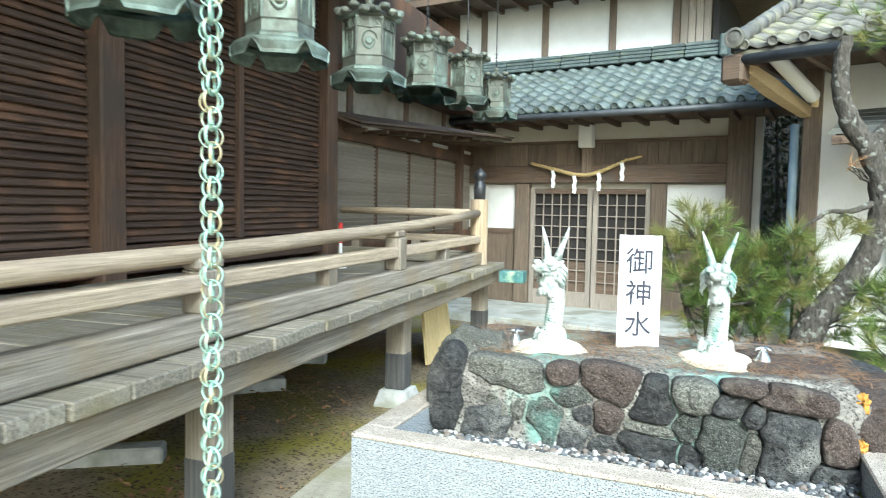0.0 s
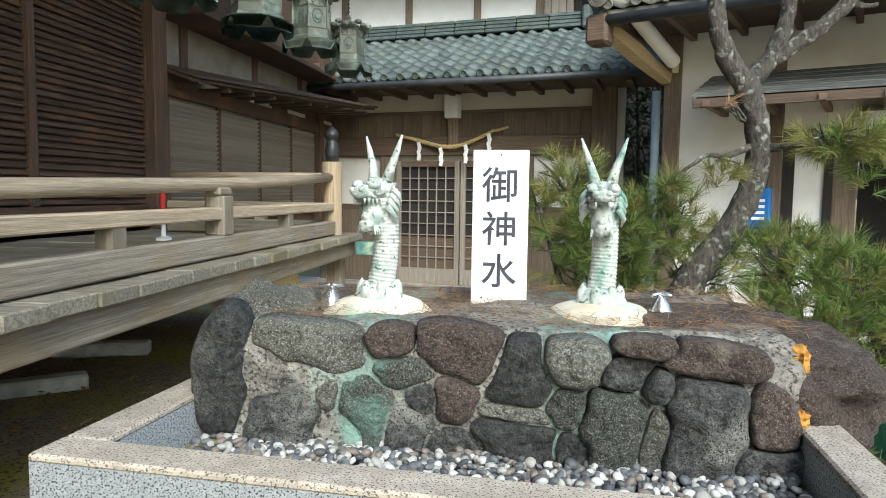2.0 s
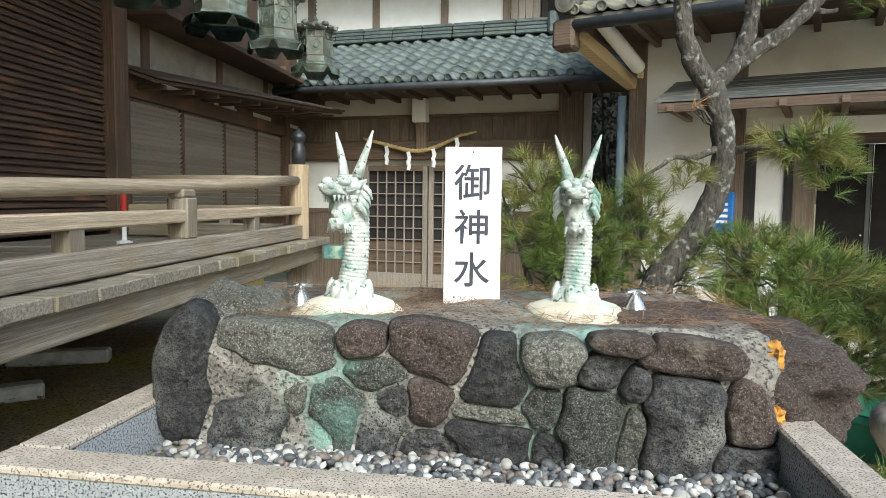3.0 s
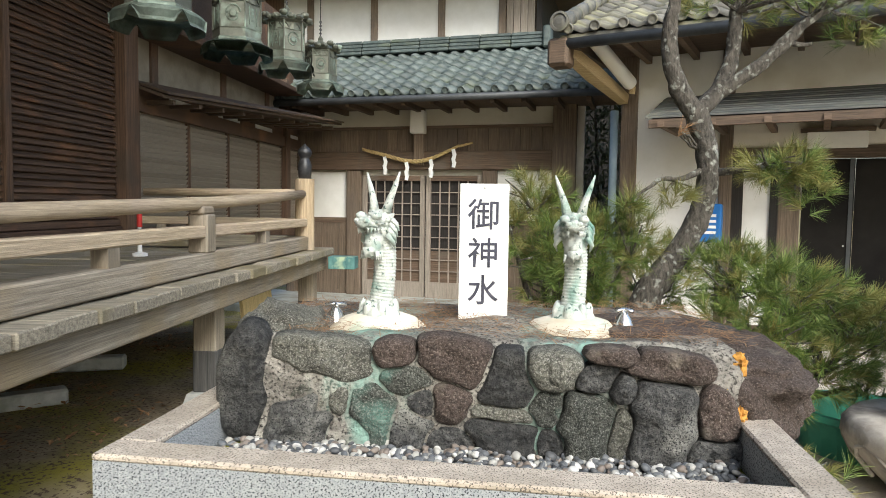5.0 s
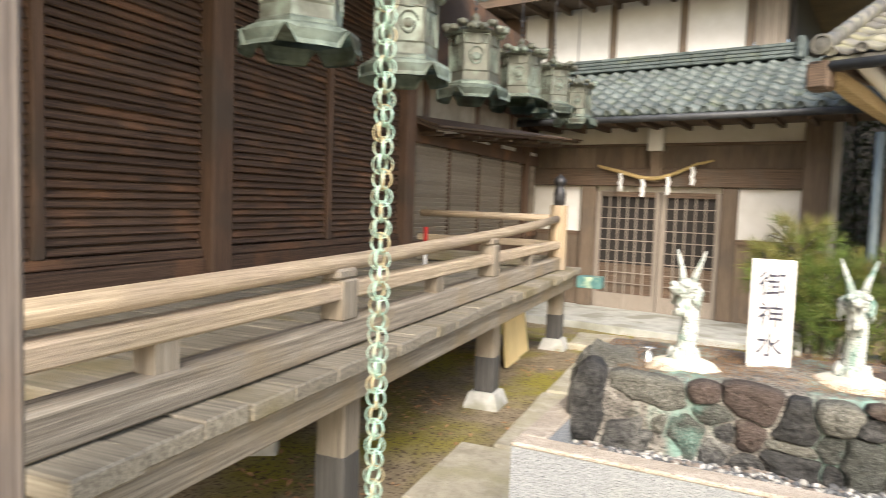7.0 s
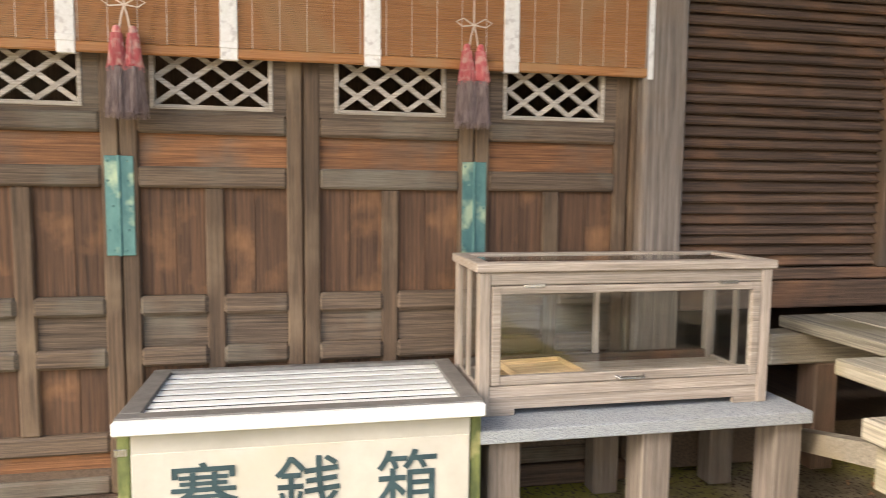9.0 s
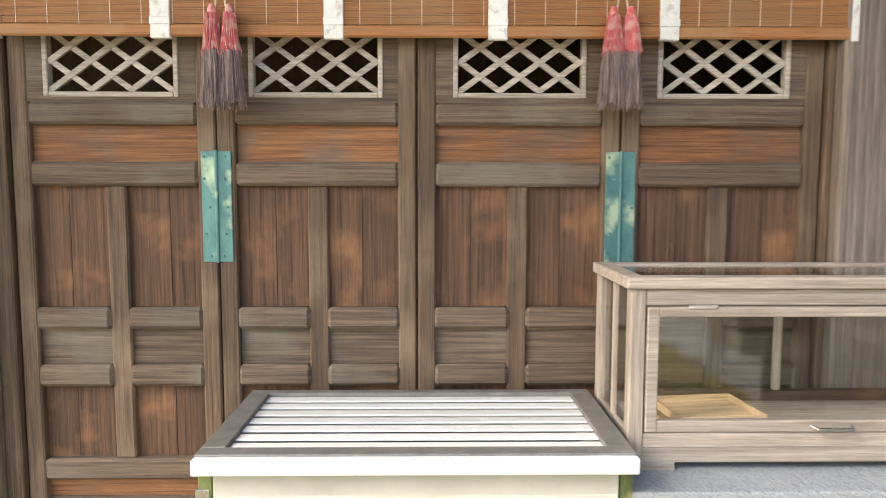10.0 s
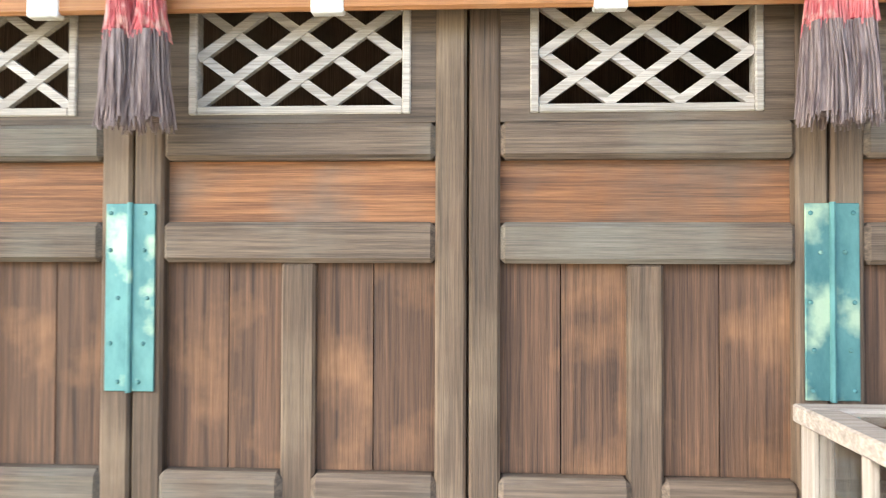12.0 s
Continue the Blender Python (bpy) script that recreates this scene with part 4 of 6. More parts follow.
def basin():
    t = thing("stone_basin", (-0.752, 0.802, 0), "low granite basin with pale weathered rim", "basin", turn=-4.3)
    W, T, D, H = 1.193, 0.07, 1.15, 0.74
    def L(*a, **k):
        return box(bmesh.new(), *a, **k)
    for a in ((0, W - T - 0.003, 0, T), (0, T, T + 0.003, D), (W - T, W, 0, D), (T, W - T, D - T, D)):
        w = part("wall", L(*a, 0, H - 0.012), granite, t, local=True)
        part("rim", L(a[0] - 0.002, a[1] + 0.001, a[2] - 0.002, a[3] + 0.001, H - 0.013, H, bevel=0.004), granite_top, w, "tan weathered top", local=True)
    part("bed", L(T, W - T, T, D - T, 0.3, 0.625), mortar_m, t, local=True)
    ball = bmesh.new()
    bmesh.ops.create_icosphere(ball, subdivisions=2, radius=1)
    shape = [v.co.copy() for v in ball.verts]
    tris = [tuple(v.index for v in f.verts) for f in ball.faces]
    ball.free()
    verts, faces = [], []
    random.seed(11)
    for k in range(4000):
        x, y = random.uniform(T + 0.012, W - T - 0.012), T + 0.010 + 0.30 * random.random()
        r = random.uniform(0.0050, 0.0105)
        z = 0.632 + 0.08 * max(0, (y - T)) + 0.020 * noise.noise(Vector((x * 6, y * 6, 1))) + random.uniform(-0.008, 0.010)
        m = pose(x, y, z, random.uniform(0, 40), random.uniform(0, 40), random.uniform(0, 360)) @ Matrix.Diagonal((r * random.uniform(0.9, 1.5), r * random.uniform(0.8, 1.1), r * random.uniform(0.55, 0.85), 1))
        n = len(verts)
        verts.extend(m @ p for p in shape)
        faces.extend((a + n, b + n, c + n) for a, b, c in tris)
    me = bpy.data.meshes.new("pebbles")
    me.from_pydata(verts, [], faces)
    me.materials.append(pebble_m)
    me.shade_smooth()
    me.transform(BASIN)
    tagged(new("pebbles", me), "white, grey and black pebbles filling the basin", "pebbles", kind="stuff")


basin()


def at25(px, py, y=1.13):
    """Place on the rock's face, from a sketch of it: across and up in thousandths."""
    return (-0.671 + (px - 300) * 0.00098 * (y + 0.0) / 1.13, y - (px - 800) * 0.000035, 0.914 - (py - 525) * 0.00099)


def face_stone(k, beds):
    """One stone of a wall that faces -y, cut where it meets its neighbours; beds holds centre, half sizes, turn and relief of all."""
    c, w, h, turn, proud = beds[k]
    cx = np.array([[b[0][0], b[0][2]] for b in beds])
    ax = np.array([[math.cos(b[3]), math.sin(b[3])] for b in beds])
    half = np.array([[b[1], b[2]] for b in beds])

    def nearness(px, pz):
        dx, dz = px - cx[:, 0], pz - cx[:, 1]
        u, v = (dx * ax[:, 0] - dz * ax[:, 1]) / half[:, 0], (dx * ax[:, 1] + dz * ax[:, 0]) / half[:, 1]
        return (np.abs(u) ** 2.4 + np.abs(v) ** 2.4) ** (1 / 2.4)

    bm = bmesh.new()
    n, rings, seed = 52, 13, k * 1.37
    ca, sa = math.cos(turn), math.sin(turn)
    edge = []
    for j in range(n):
        q = 2 * math.pi * j / n
        u, v = math.cos(q), math.sin(q)
        far = 1.20 + 0.12 * noise.noise(Vector((u * 1.6 + seed, v * 1.6, seed * 2)))
        e = 0.3
        while e < far * 1.25:
            px, pz = u * e * w, v * e * h
            d = nearness(c[0] + px * ca + pz * sa, c[2] - px * sa + pz * ca)
            own = d[k]
            d[k] = 9
            if own > far or d.min() < own + 0.03 + 0.06 * noise.noise(Vector((u * 5, v * 5, seed))):
                break
            e += 0.02
        edge.append(e)
    edge = [(edge[j - 1] + 2 * edge[j] + edge[(j + 1) % n]) / 4 for j in range(n)]
    grid = []
    for i in range(rings + 1):
        r = (i + 0.3) / (rings + 0.3)
        row = []
        for j in range(n):
            q = 2 * math.pi * j / n
            px, pz = math.cos(q) * r * edge[j] * w, math.sin(q) * r * edge[j] * h
            x, z = c[0] + px * ca + pz * sa, c[2] - px * sa + pz * ca
            p = Vector((x, seed, z))
            out = proud * (1 - r ** 6) * 0.8 + (0.020 * noise.fractal(p * 8, 0.9, 2, 3) + 0.0085 * noise.fractal(p * 34, 0.8, 2, 4)) * (1 - 0.5 * r)
            row.append(bm.verts.new((x, c[1] - out + (0.035 if i == rings else 0), z)))
        grid.append(row)
    for a, b in zip(grid, grid[1:]):
        for j in range(n):
            bm.faces.new((a[j], a[(j + 1) % n], b[(j + 1) % n], b[j]))
    bm.faces.new(grid[0][::-1])
    back = bm.verts.new((c[0], c[1] + 0.06, c[2]))
    for j in range(n):
        bm.faces.new((grid[-1][j], grid[-1][(j + 1) % n], back))
    return bm


def rock_wall():
    t = thing("rock_fountain", (-0.1, 1.35, 0.56), "mortared wall of dark field stones with verdigris streaks", "rock wall")
    bm = bmesh.new()
    # mortar core, wavy
    box(bm, -0.66, 0.44, 1.112, 1.72, 0.50, 0.872, bevel=0.045)
    for k in range(4):
        bmesh.ops.subdivide_edges(bm, edges=[e for e in bm.edges if e.calc_length() > 0.05], cuts=1, use_grid_fill=True)
    bmesh.ops.triangulate(bm, faces=bm.faces[:])
    for v in bm.verts:
        n = noise.fractal(v.co * 7, 0.8, 2, 4)
        v.co += Vector((n * 0.012, noise.fractal(v.co * 9 + Vector((5, 0, 0)), 0.8, 2, 4) * 0.012, noise.fractal(v.co * 6 + Vector((0, 5, 0)), 0.8, 2, 4) * 0.014))
    part("mortar", bm, mortar_m, t, "grey mortar with green and white runs", smooth=True)
    stones = (
        (362, 662, 54, 104, 0.045, rock_m, 3), (535, 607, 108, 44, 0.030, rock_pale, 7), (690, 590, 46, 29, 0.034, rock_red, -6), (822, 606, 84, 48, 0.026, rock_red, 12),
        (716, 642, 58, 32, 0.016, rock_green, -8), (446, 652, 42, 44, 0.012, rock_pale, 30), (490, 668, 44, 14, 0.018, rock_pale, -28), (528, 652, 52, 15, 0.016, rock_pale, 24),
        (568, 692, 24, 36, 0.034, rock_pale, 12), (530, 706, 12, 27, 0.018, rock_pale, 24), (492, 742, 84, 66, 0.036, rock_m, -14), (588, 762, 56, 40, 0.012, rock_m, 0),
        (648, 718, 58, 70, 0.024, rock_green, -4), (722, 748, 62, 52, 0.016, rock_m, 20), (806, 684, 44, 46, 0.032, rock_red, 30), (752, 690, 34, 36, 0.014, rock_m, 32),
        (806, 770, 70, 34, 0.010, rock_m, 4), (934, 644, 66, 62, 0.024, rock_m, -6), (930, 706, 74, 17, 0.014, rock_pale, 5), (930, 758, 92, 44, 0.026, rock_m, 6),
        (1016, 616, 64, 42, 0.034, rock_pale, -6), (1010, 690, 40, 40, 0.012, rock_green, 20), (1094, 728, 68, 78, 0.026, rock_green, 8), (1020, 765, 40, 34, 0.012, rock_m, 0),
        (1150, 578, 52, 17, 0.030, rock_red, 2), (1112, 628, 44, 28, 0.014, rock_m, -10), (1168, 646, 30, 29, 0.036, rock_m, 0), (1246, 716, 92, 96, 0.040, rock_m, 5),
        (1166, 735, 30, 66, 0.012, rock_pale, 18), (1262, 600, 80, 30, 0.016, rock_red, 6), (1346, 770, 62, 40, 0.020, rock_m, 0), (1352, 700, 42, 60, 0.022, rock_red, -10),
    )
    beds = []
    for px, py, w, h, d, m, a in stones:
        x, y, z = at25(px, py, 1.115)
        beds.append(((x, y - 0.004, z), w * 0.00101, h * 0.00102, radians(a), d * 0.85))
    for k, row in enumerate(stones):
        part("stone", face_stone(k, beds), row[5], t, smooth=True)
    for k, (x, y, z, sx, sy, sz, m) in enumerate(((0.45, 1.36, 0.765, 0.15, 0.24, 0.10, rock_red), (0.27, 1.42, 0.83, 0.20, 0.19, 0.055, rock_red), (-0.585, 1.30, 0.80, 0.105, 0.15, 0.120, rock_pale), (-0.15, 1.55, 0.80, 0.25, 0.2, 0.07, rock_pale), (0.30, 1.65, 0.78, 0.3, 0.2, 0.08, rock_m), (-0.5, 1.62, 0.76, 0.16, 0.18, 0.09, rock_m))):
        bm = bmesh.new()
        blob(bm, (x, y, z), (sx, sy, sz), 5, 0.17, 1.8, 40 + k * 2.3, 0.22)
        part("stone", bm, m, t, "reddish boulder" if m is rock_red else "", smooth=True)
    for x, z, s in ((0.405, 0.842, 0.022), (0.388, 0.815, 0.020), (0.375, 0.80, 0.014), (0.40, 0.745, 0.020)):
        bm = bmesh.new()
        blob(bm, (x, 1.150 - (0.85 - z) * 0.3, z), (s * 0.7, 0.02, s), 3, 0.6, 3, z * 9)
        part("lichen_patch", bm, lichen, t, "orange lichen patch")
    for x, s in ((-0.62, 0.05), (0.40, 0.05), (0.30, 0.03)):
        bm = bmesh.new()
        blob(bm, (x, 1.08, 0.62), (s, 0.035, 0.035), 3, 0.5, 3, x * 5)
        part("moss_patch", bm, moss_m, t, "green moss tuft")


rock_wall()


def needles_on_rock():
    bm = bmesh.new()
    for k in range(3200):
        x, y = random.uniform(-0.62, 0.45), random.uniform(1.18, 1.7)
        m = pose(x, y, 0.882 + random.uniform(-0.012, 0.010), random.uniform(-10, 10), random.uniform(-10, 10), random.uniform(0, 360))
        l = random.uniform(0.015, 0.04)
        bm.faces.new([bm.verts.new(m @ Vector(p)) for p in ((-l, -0.0007, 0), (l, -0.0007, 0), (l, 0.0007, 0), (-l, 0.0007, 0))])
    tagged(part("fallen_needles", bm, brown_n), "dry brown pine needles strewn on the rock", "pine needles", kind="stuff")


needles_on_rock()


def dragon(x, y, z, turn):
    """A dragon's neck and head with an open mouth and two horns, one mesh."""
    bm = bmesh.new()
    # foot with lobed fins
    lathe(bm, [(0.040, 0.0), (0.044, 0.02), (0.043, 0.045), (0.034, 0.062), (0.026, 0.07)], (0, 0, 0), 24, 0, lambda q, h: 1 + 0.10 * math.cos(5 * q))
    for q in range(7):
        a = q * 0.9
        blob(bm, (0.032 * math.cos(a), 0.032 * math.sin(a), 0.056), (0.010, 0.010, 0.020), 2, 0.2, 2, q)
    # ringed neck, slightly bent
    pts, rad = [], []
    for k in range(100):
        u = k / 99
        pts.append((0.006 * math.sin(u * 3.0), 0.010 * math.sin(u * 2.6), 0.055 + 0.165 * u))
        rad.append(0.0255 - 0.003 * math.sin(u * 3.1) + (0.0005 if k % 4 < 2 else -0.0008) + 0.004 * max(0, u - 0.8) * 5)
    tube(bm, pts, rad, 16)
    body = set(bm.verts)
    # head: skull, muzzle, jaws
    blob(bm, (0, 0.000, 0.232), (0.026, 0.030, 0.023), 4, 0.4, 5, 1)
    blob(bm, (0, -0.032, 0.227), (0.022, 0.030, 0.012), 4, 0.45, 6, 2)
    blob(bm, (0, -0.060, 0.229), (0.016, 0.010, 0.010), 3, 0.2, 4, 3)
    blob(bm, (0, -0.020, 0.186), (0.017, 0.022, 0.030), 3, 0.3, 4, 4)
    blob(bm, (0, -0.034, 0.172), (0.014, 0.018, 0.012), 3, 0.4, 4, 5)
    for s in (-1, 1):
        blob(bm, (s * 0.018, -0.040, 0.242), (0.010, 0.012, 0.008), 2, 0.2, 3, 6)
        blob(bm, (s * 0.010, -0.066, 0.233), (0.006, 0.005, 0.005), 2, 0.1, 3, 7)
        tube(bm, [(s * 0.014, 0.0, 0.250), (s * 0.024, 0.006, 0.285), (s * 0.036, 0.010, 0.318), (s * 0.046, 0.012, 0.348)], [0.0105, 0.0085, 0.0060, 0.0018], 10)
        for j in range(4):
            tube(bm, [(s * 0.026, -0.004 - 0.004 * j, 0.236 - 0.010 * j), (s * 0.036, 0.004 - 0.004 * j, 0.226 - 0.012 * j), (s * (0.041 - 0.003 * j), 0.006, 0.212 - 0.012 * j)], [0.006, 0.0045, 0.001], 6)
        for j in range(5):
            yy = -0.026 - 0.008 * j
            tube(bm, [(s * (0.021 - 0.0025 * j), yy, 0.219), (s * (0.021 - 0.0025 * j), yy - 0.001, 0.207)], [0.0030, 0.0006], 5)
        for j in range(4):
            tube(bm, [(s * 0.015, -0.018 - 0.006 * j, 0.172), (s * 0.019, -0.022 - 0.006 * j, 0.156)], [0.004, 0.0008], 5)
    # spout
    tube(bm, [(0, -0.02, 0.190), (0, -0.045, 0.187)], 0.0075, 12)
    for v in bm.verts:
        if v not in body:
            v.co = Vector((0, 0, 0.222)) + (v.co - Vector((0, 0, 0.222))) * (1.18 if v.co.z < 0.255 else 1.0)
    ob = new("dragon_spout", mesh_of("dragon_spout", bm, dragon_m, True))
    ob.matrix_basis = pose(x, y, z, 0, 0, turn)
    tagged(ob, "white-painted verdigris dragon head water spout on the rock", "dragon statue", group="dragon spouts")
    mb = bmesh.new()
    lathe(mb, [(0.125, -0.05), (0.112, -0.008), (0.085, 0.012), (0.054, 0.022), (0.02, 0.024)], (x, y, z - 0.008), 28, 0, lambda q, h: 1 + 0.10 * noise.noise(Vector((math.cos(q) * 2, math.sin(q) * 2, h * 30 + x))))
    solid("cement_mound", mb, cream, "cream cement mound under a dragon spout", "mound", group="mounds under the spouts", smooth=True)


dragon(-0.362, 1.33, 0.886, -24)
dragon(0.093, 1.36, 0.884, -6)


def sign_board():
    t = thing("sign_board", (-0.119, 1.44, 0.868), "white wooden board with black brush characters", "sign")
    m = pose(-0.119, 1.44, 0.868, -2.5, 0, 0)
    bm = B(-0.0615, 0.0615, 0, 0.012, 0, 0.345, bevel=0.0015)
    bm.transform(m)
    part("board", bm, sign_m, t)
    for ch, z, s in (("御", 0.262, 0.082), ("神", 0.166, 0.080), ("水", 0.073, 0.080)):
        letters(ch, s, m @ Matrix.Translation((-0.001, -0.0012, z)) @ Matrix.Rotation(radians(90), 4, "X"), ink, t, 0.0006, 0.0006)
    for x, z in ((0, 0.334), (0.0, 0.012), (-0.038, 0.018)):
        b = bmesh.new()
        lathe(b, [(0.0022, 0), (0.0015, 0.0015)], seg=8)
        b.transform(m @ Matrix.Translation((x, -0.0003, z)) @ Matrix.Rotation(radians(90), 4, "X"))
        part("nail", b, iron, t)
    st = B(-0.006, 0.006, 0.013, 0.022, -0.03, 0.20)
    st.transform(m)
    part("stake", st, back_z, t)


sign_board()


def tap(x, y, z, turn):
    t = thing("push_tap", (x, y, z), "small polished bell-shaped tap with cross handle", "tap", group="taps on the rock", turn=turn)
    b = bmesh.new()
    lathe(b, [(0.027, -0.004), (0.026, 0.004), (0.017, 0.024), (0.010, 0.034), (0.007, 0.042)], seg=20, wobble=lambda q, h: 1 + 0.04 * math.cos(8 * q))
    part("bell", b, chrome, t, smooth=True, local=True)
    b = bmesh.new()
    for a in (0, 1):
        d = Vector((math.cos(a * 1.57), math.sin(a * 1.57), 0)) * 0.026
        tube(b, [Vector((0, 0, 0.042)) - d, Vector((0, 0, 0.045)), Vector((0, 0, 0.042)) + d], 0.0042, 8)
    part("cross_handle", b, chrome, t, smooth=True, local=True)


tap(-0.470, 1.34, 0.874, 20)
tap(0.215, 1.36, 0.874, 40)


# ---- stone post at the edge ----
def stone_marker():
    x, y = 1.70, 2.47
    t = thing("stone_marker", (x, y, 0.045), "weathered square stone post on a carved lotus pedestal", "stone post")
    def petals(q, h):
        return 1 + 0.04 * abs(math.sin(4 * q)) * max(0, 1 - abs(h - 0.2) / 0.16)
    b = bmesh.new()
    lathe(b, [(0.20, 0), (0.22, 0.03), (0.28, 0.09), (0.34, 0.16), (0.365, 0.215), (0.365, 0.262), (0.34, 0.292), (0.26, 0.30)], (x, y, 0.045), 48, 0, petals)
    part("lotus_base", b, stone_pad_old, t, smooth=True)
    for k in range(8):
        a = k * math.pi / 4 + 0.2
        pb = bmesh.new()
        tube(pb, [(x + math.cos(a + d) * r, y + math.sin(a + d) * r, 0.045 + z) for d, r, z in ((-0.32, 0.27, 0.06), (-0.30, 0.335, 0.14), (-0.16, 0.362, 0.19), (0, 0.368, 0.215), (0.16, 0.362, 0.19), (0.30, 0.335, 0.14), (0.32, 0.27, 0.06))], 0.009, 8)
        part("petal_edge", pb, stone_pad_old, t)
    sh = bmesh.new()
    box(sh, x - 0.165, x + 0.165, y - 0.165, y + 0.165, 0.343, 0.905, bevel=0.02)
    part("post", sh, stone_pad_old, t)
    for k in range(4):
        part("engraved_mark", B(x - 0.045 + 0.01 * (k % 2), x + 0.045, y - 0.1675, y - 0.1635, 0.46 + k * 0.10, 0.52 + k * 0.10, bevel=0.0015), iron, t, "dark engraved character")


stone_pad_old = material("lichened lantern stone", (0.34, 0.30, 0.26), (0.52, 0.48, 0.43), 0.95, (12, 12, 12), 0.4, (0.17, 0.15, 0.14), 6, (0.52, 0.68))
stone_marker()


# ---- hanging lanterns and rain chain ----
def hanging_lantern():
    """Six-sided bronze lantern: scalloped skirt, pierced walls, petalled cap, hung on a rod."""
    t = thing("hanging_lantern", (-1.75, 3.0, 2.06), "hexagonal verdigris bronze lantern hanging from the eaves", "lantern", group="lanterns under the eaves")
    P = Matrix.Identity(4)
    b = bmesh.new()
    # scalloped skirt
    n = 72
    rings = []
    for r, z in ((0.190, 0.152), (0.222, 0.146), (0.244, 0.126), (0.252, 0.098), (0.250, 0.066), (0.247, 0.034), (0.251, 0.012), (0.260, 0.0)):
        ring = []
        for j in range(n):
            q = 2 * math.pi * j / n
            s = abs(((6 * q / (2 * math.pi)) % 1.0) - 0.5) * 2
            lift = max(0, (s - 0.66) / 0.34) ** 0.75 * 0.115 * max(0, (0.125 - z) / 0.125)
            hexa = math.cos(math.pi / 6) / math.cos((q % (math.pi / 3)) - math.pi / 6) * 0.15 + 0.85
            ring.append(b.verts.new((r * hexa * math.cos(q), r * hexa * math.sin(q), 0.055 + 0.64 * (z + lift))))
        rings.append(ring)
    for a, c in zip(rings, rings[1:]):
        for j in range(n):
            b.faces.new((a[j], a[(j + 1) % n], c[(j + 1) % n], c[j]))
    bmesh.ops.solidify(b, geom=b.faces[:], thickness=0.006)
    part("skirt", b, copper_rim, t, "pale scalloped skirt", local=True)
    b = bmesh.new()
    lathe(b, [(0.186, 0.145), (0.190, 0.152), (0.190, 0.172), (0.178, 0.183)], seg=6)
    part("lower_moulding", b, copper_rim, t, local=True)
    b = bmesh.new()
    lathe(b, [(0.180, 0.183), (0.176, 0.19), (0.176, 0.24), (0.182, 0.25)], seg=6)
    part("lower_wall", b, copper, t, local=True)
    b = bmesh.new()
    lathe(b, [(0.168, 0.25), (0.168, 0.43)], seg=6)
    part("fire_chamber", b, copper, t, local=True)
    for k in range(6):
        a = k * math.pi / 3
        # corner strip
        cb = bmesh.new()
        tube(cb, [(0.172 * math.cos(a), 0.172 * math.sin(a), 0.25), (0.172 * math.cos(a), 0.172 * math.sin(a), 0.505)], 0.008, 6)
        part("corner_strip", cb, copper, t, local=True)
        m = Matrix.Rotation(a + math.pi / 6, 4, "Z") @ Matrix.Translation((0.147, 0, 0))
        pb = bmesh.new()
        if k % 2 == 0:
            # pierced scroll panel round a crest
            lathe(pb, [(0.026, 0), (0.026, 0.005), (0.018, 0.010), (0.004, 0.011)], seg=16)
            pb.transform(Matrix.Translation((0, 0, 0.345)) @ Matrix.Rotation(radians(90), 4, "Y"))
            for j in range(34):
                q, r = j * 2.4, 0.033 + 0.022 * ((j * 0.618) % 1)
                yy, zz = math.cos(q) * r, 0.345 + math.sin(q) * r * 1.25
                if abs(yy) < 0.065 and 0.27 < zz < 0.42:
                    tube(pb, [(0.001, yy, zz), (0.004, yy + 0.009 * math.cos(q + 1), zz + 0.009 * math.sin(q + 1)), (0.001, yy + 0.013 * math.cos(q + 2.2), zz + 0.013 * math.sin(q + 2.2))], 0.0032, 5)
            pb.transform(m)
            part("scroll_panel", pb, copper_rim, t, "pierced scroll panel", local=True)
        else:
            for j in range(4):
                box(pb, 0.0, 0.003, -0.014, 0.014 - 0.006 * (j % 2), 0.305 + j * 0.026, 0.321 + j * 0.026)
            box(pb, 0, 0.006, -0.042, -0.037, 0.28, 0.41)
            box(pb, 0, 0.006, 0.037, 0.042, 0.28, 0.41)
            pb.transform(m)
            part("door_panel", pb, copper_rim, t, "door with raised characters", local=True)
        ub = bmesh.new()
        box(ub, -0.004, 0.006, -0.079, 0.079, 0.435, 0.442)
        box(ub, -0.004, 0.006, -0.079, 0.079, 0.493, 0.50)
        for j in range(5):
            box(ub, -0.004, 0.005, -0.028, 0.028, -0.004, 0.004, m=Matrix.Translation((0, (j - 2) * 0.026, 0.4675)) @ Matrix.Rotation(radians(48 if j % 2 else -48), 4, "X"))
        ub.transform(m)
        part("frieze", ub, copper, t, local=True)
    b = bmesh.new()
    lathe(b, [(0.158, 0.43), (0.158, 0.50), (0.18, 0.505), (0.19, 0.515), (0.11, 0.56), (0.05, 0.60), (0.025, 0.62), (0.03, 0.64), (0.012, 0.67)], seg=12)
    part("cap", b, copper, t, local=True)
    for k in range(6):
        a = k * math.pi / 3
        pb = bmesh.new()
        for d in (-0.35, 0, 0.35):
            q = a + d
            blob(pb, (0.20 * math.cos(q), 0.20 * math.sin(q), 0.535 + (0.03 if d == 0 else 0)), (0.04, 0.04, 0.026), 2, 0.2, 2, k + d)
        part("petal", pb, copper, t, local=True)
    b = bmesh.new()
    tube(b, [(0, 0, 0.66), (0, 0, 2.40)], 0.006, 6)
    for z in (0.70, 0.74, 0.78, 0.82):
        tube(b, [(0.014 * math.cos(q), 0.014 * math.sin(q) * ((z * 25) % 2), z + 0.02 * math.sin(q)) for q in (0, 1.57, 3.14, 4.71, 6.28)], 0.004, 5)
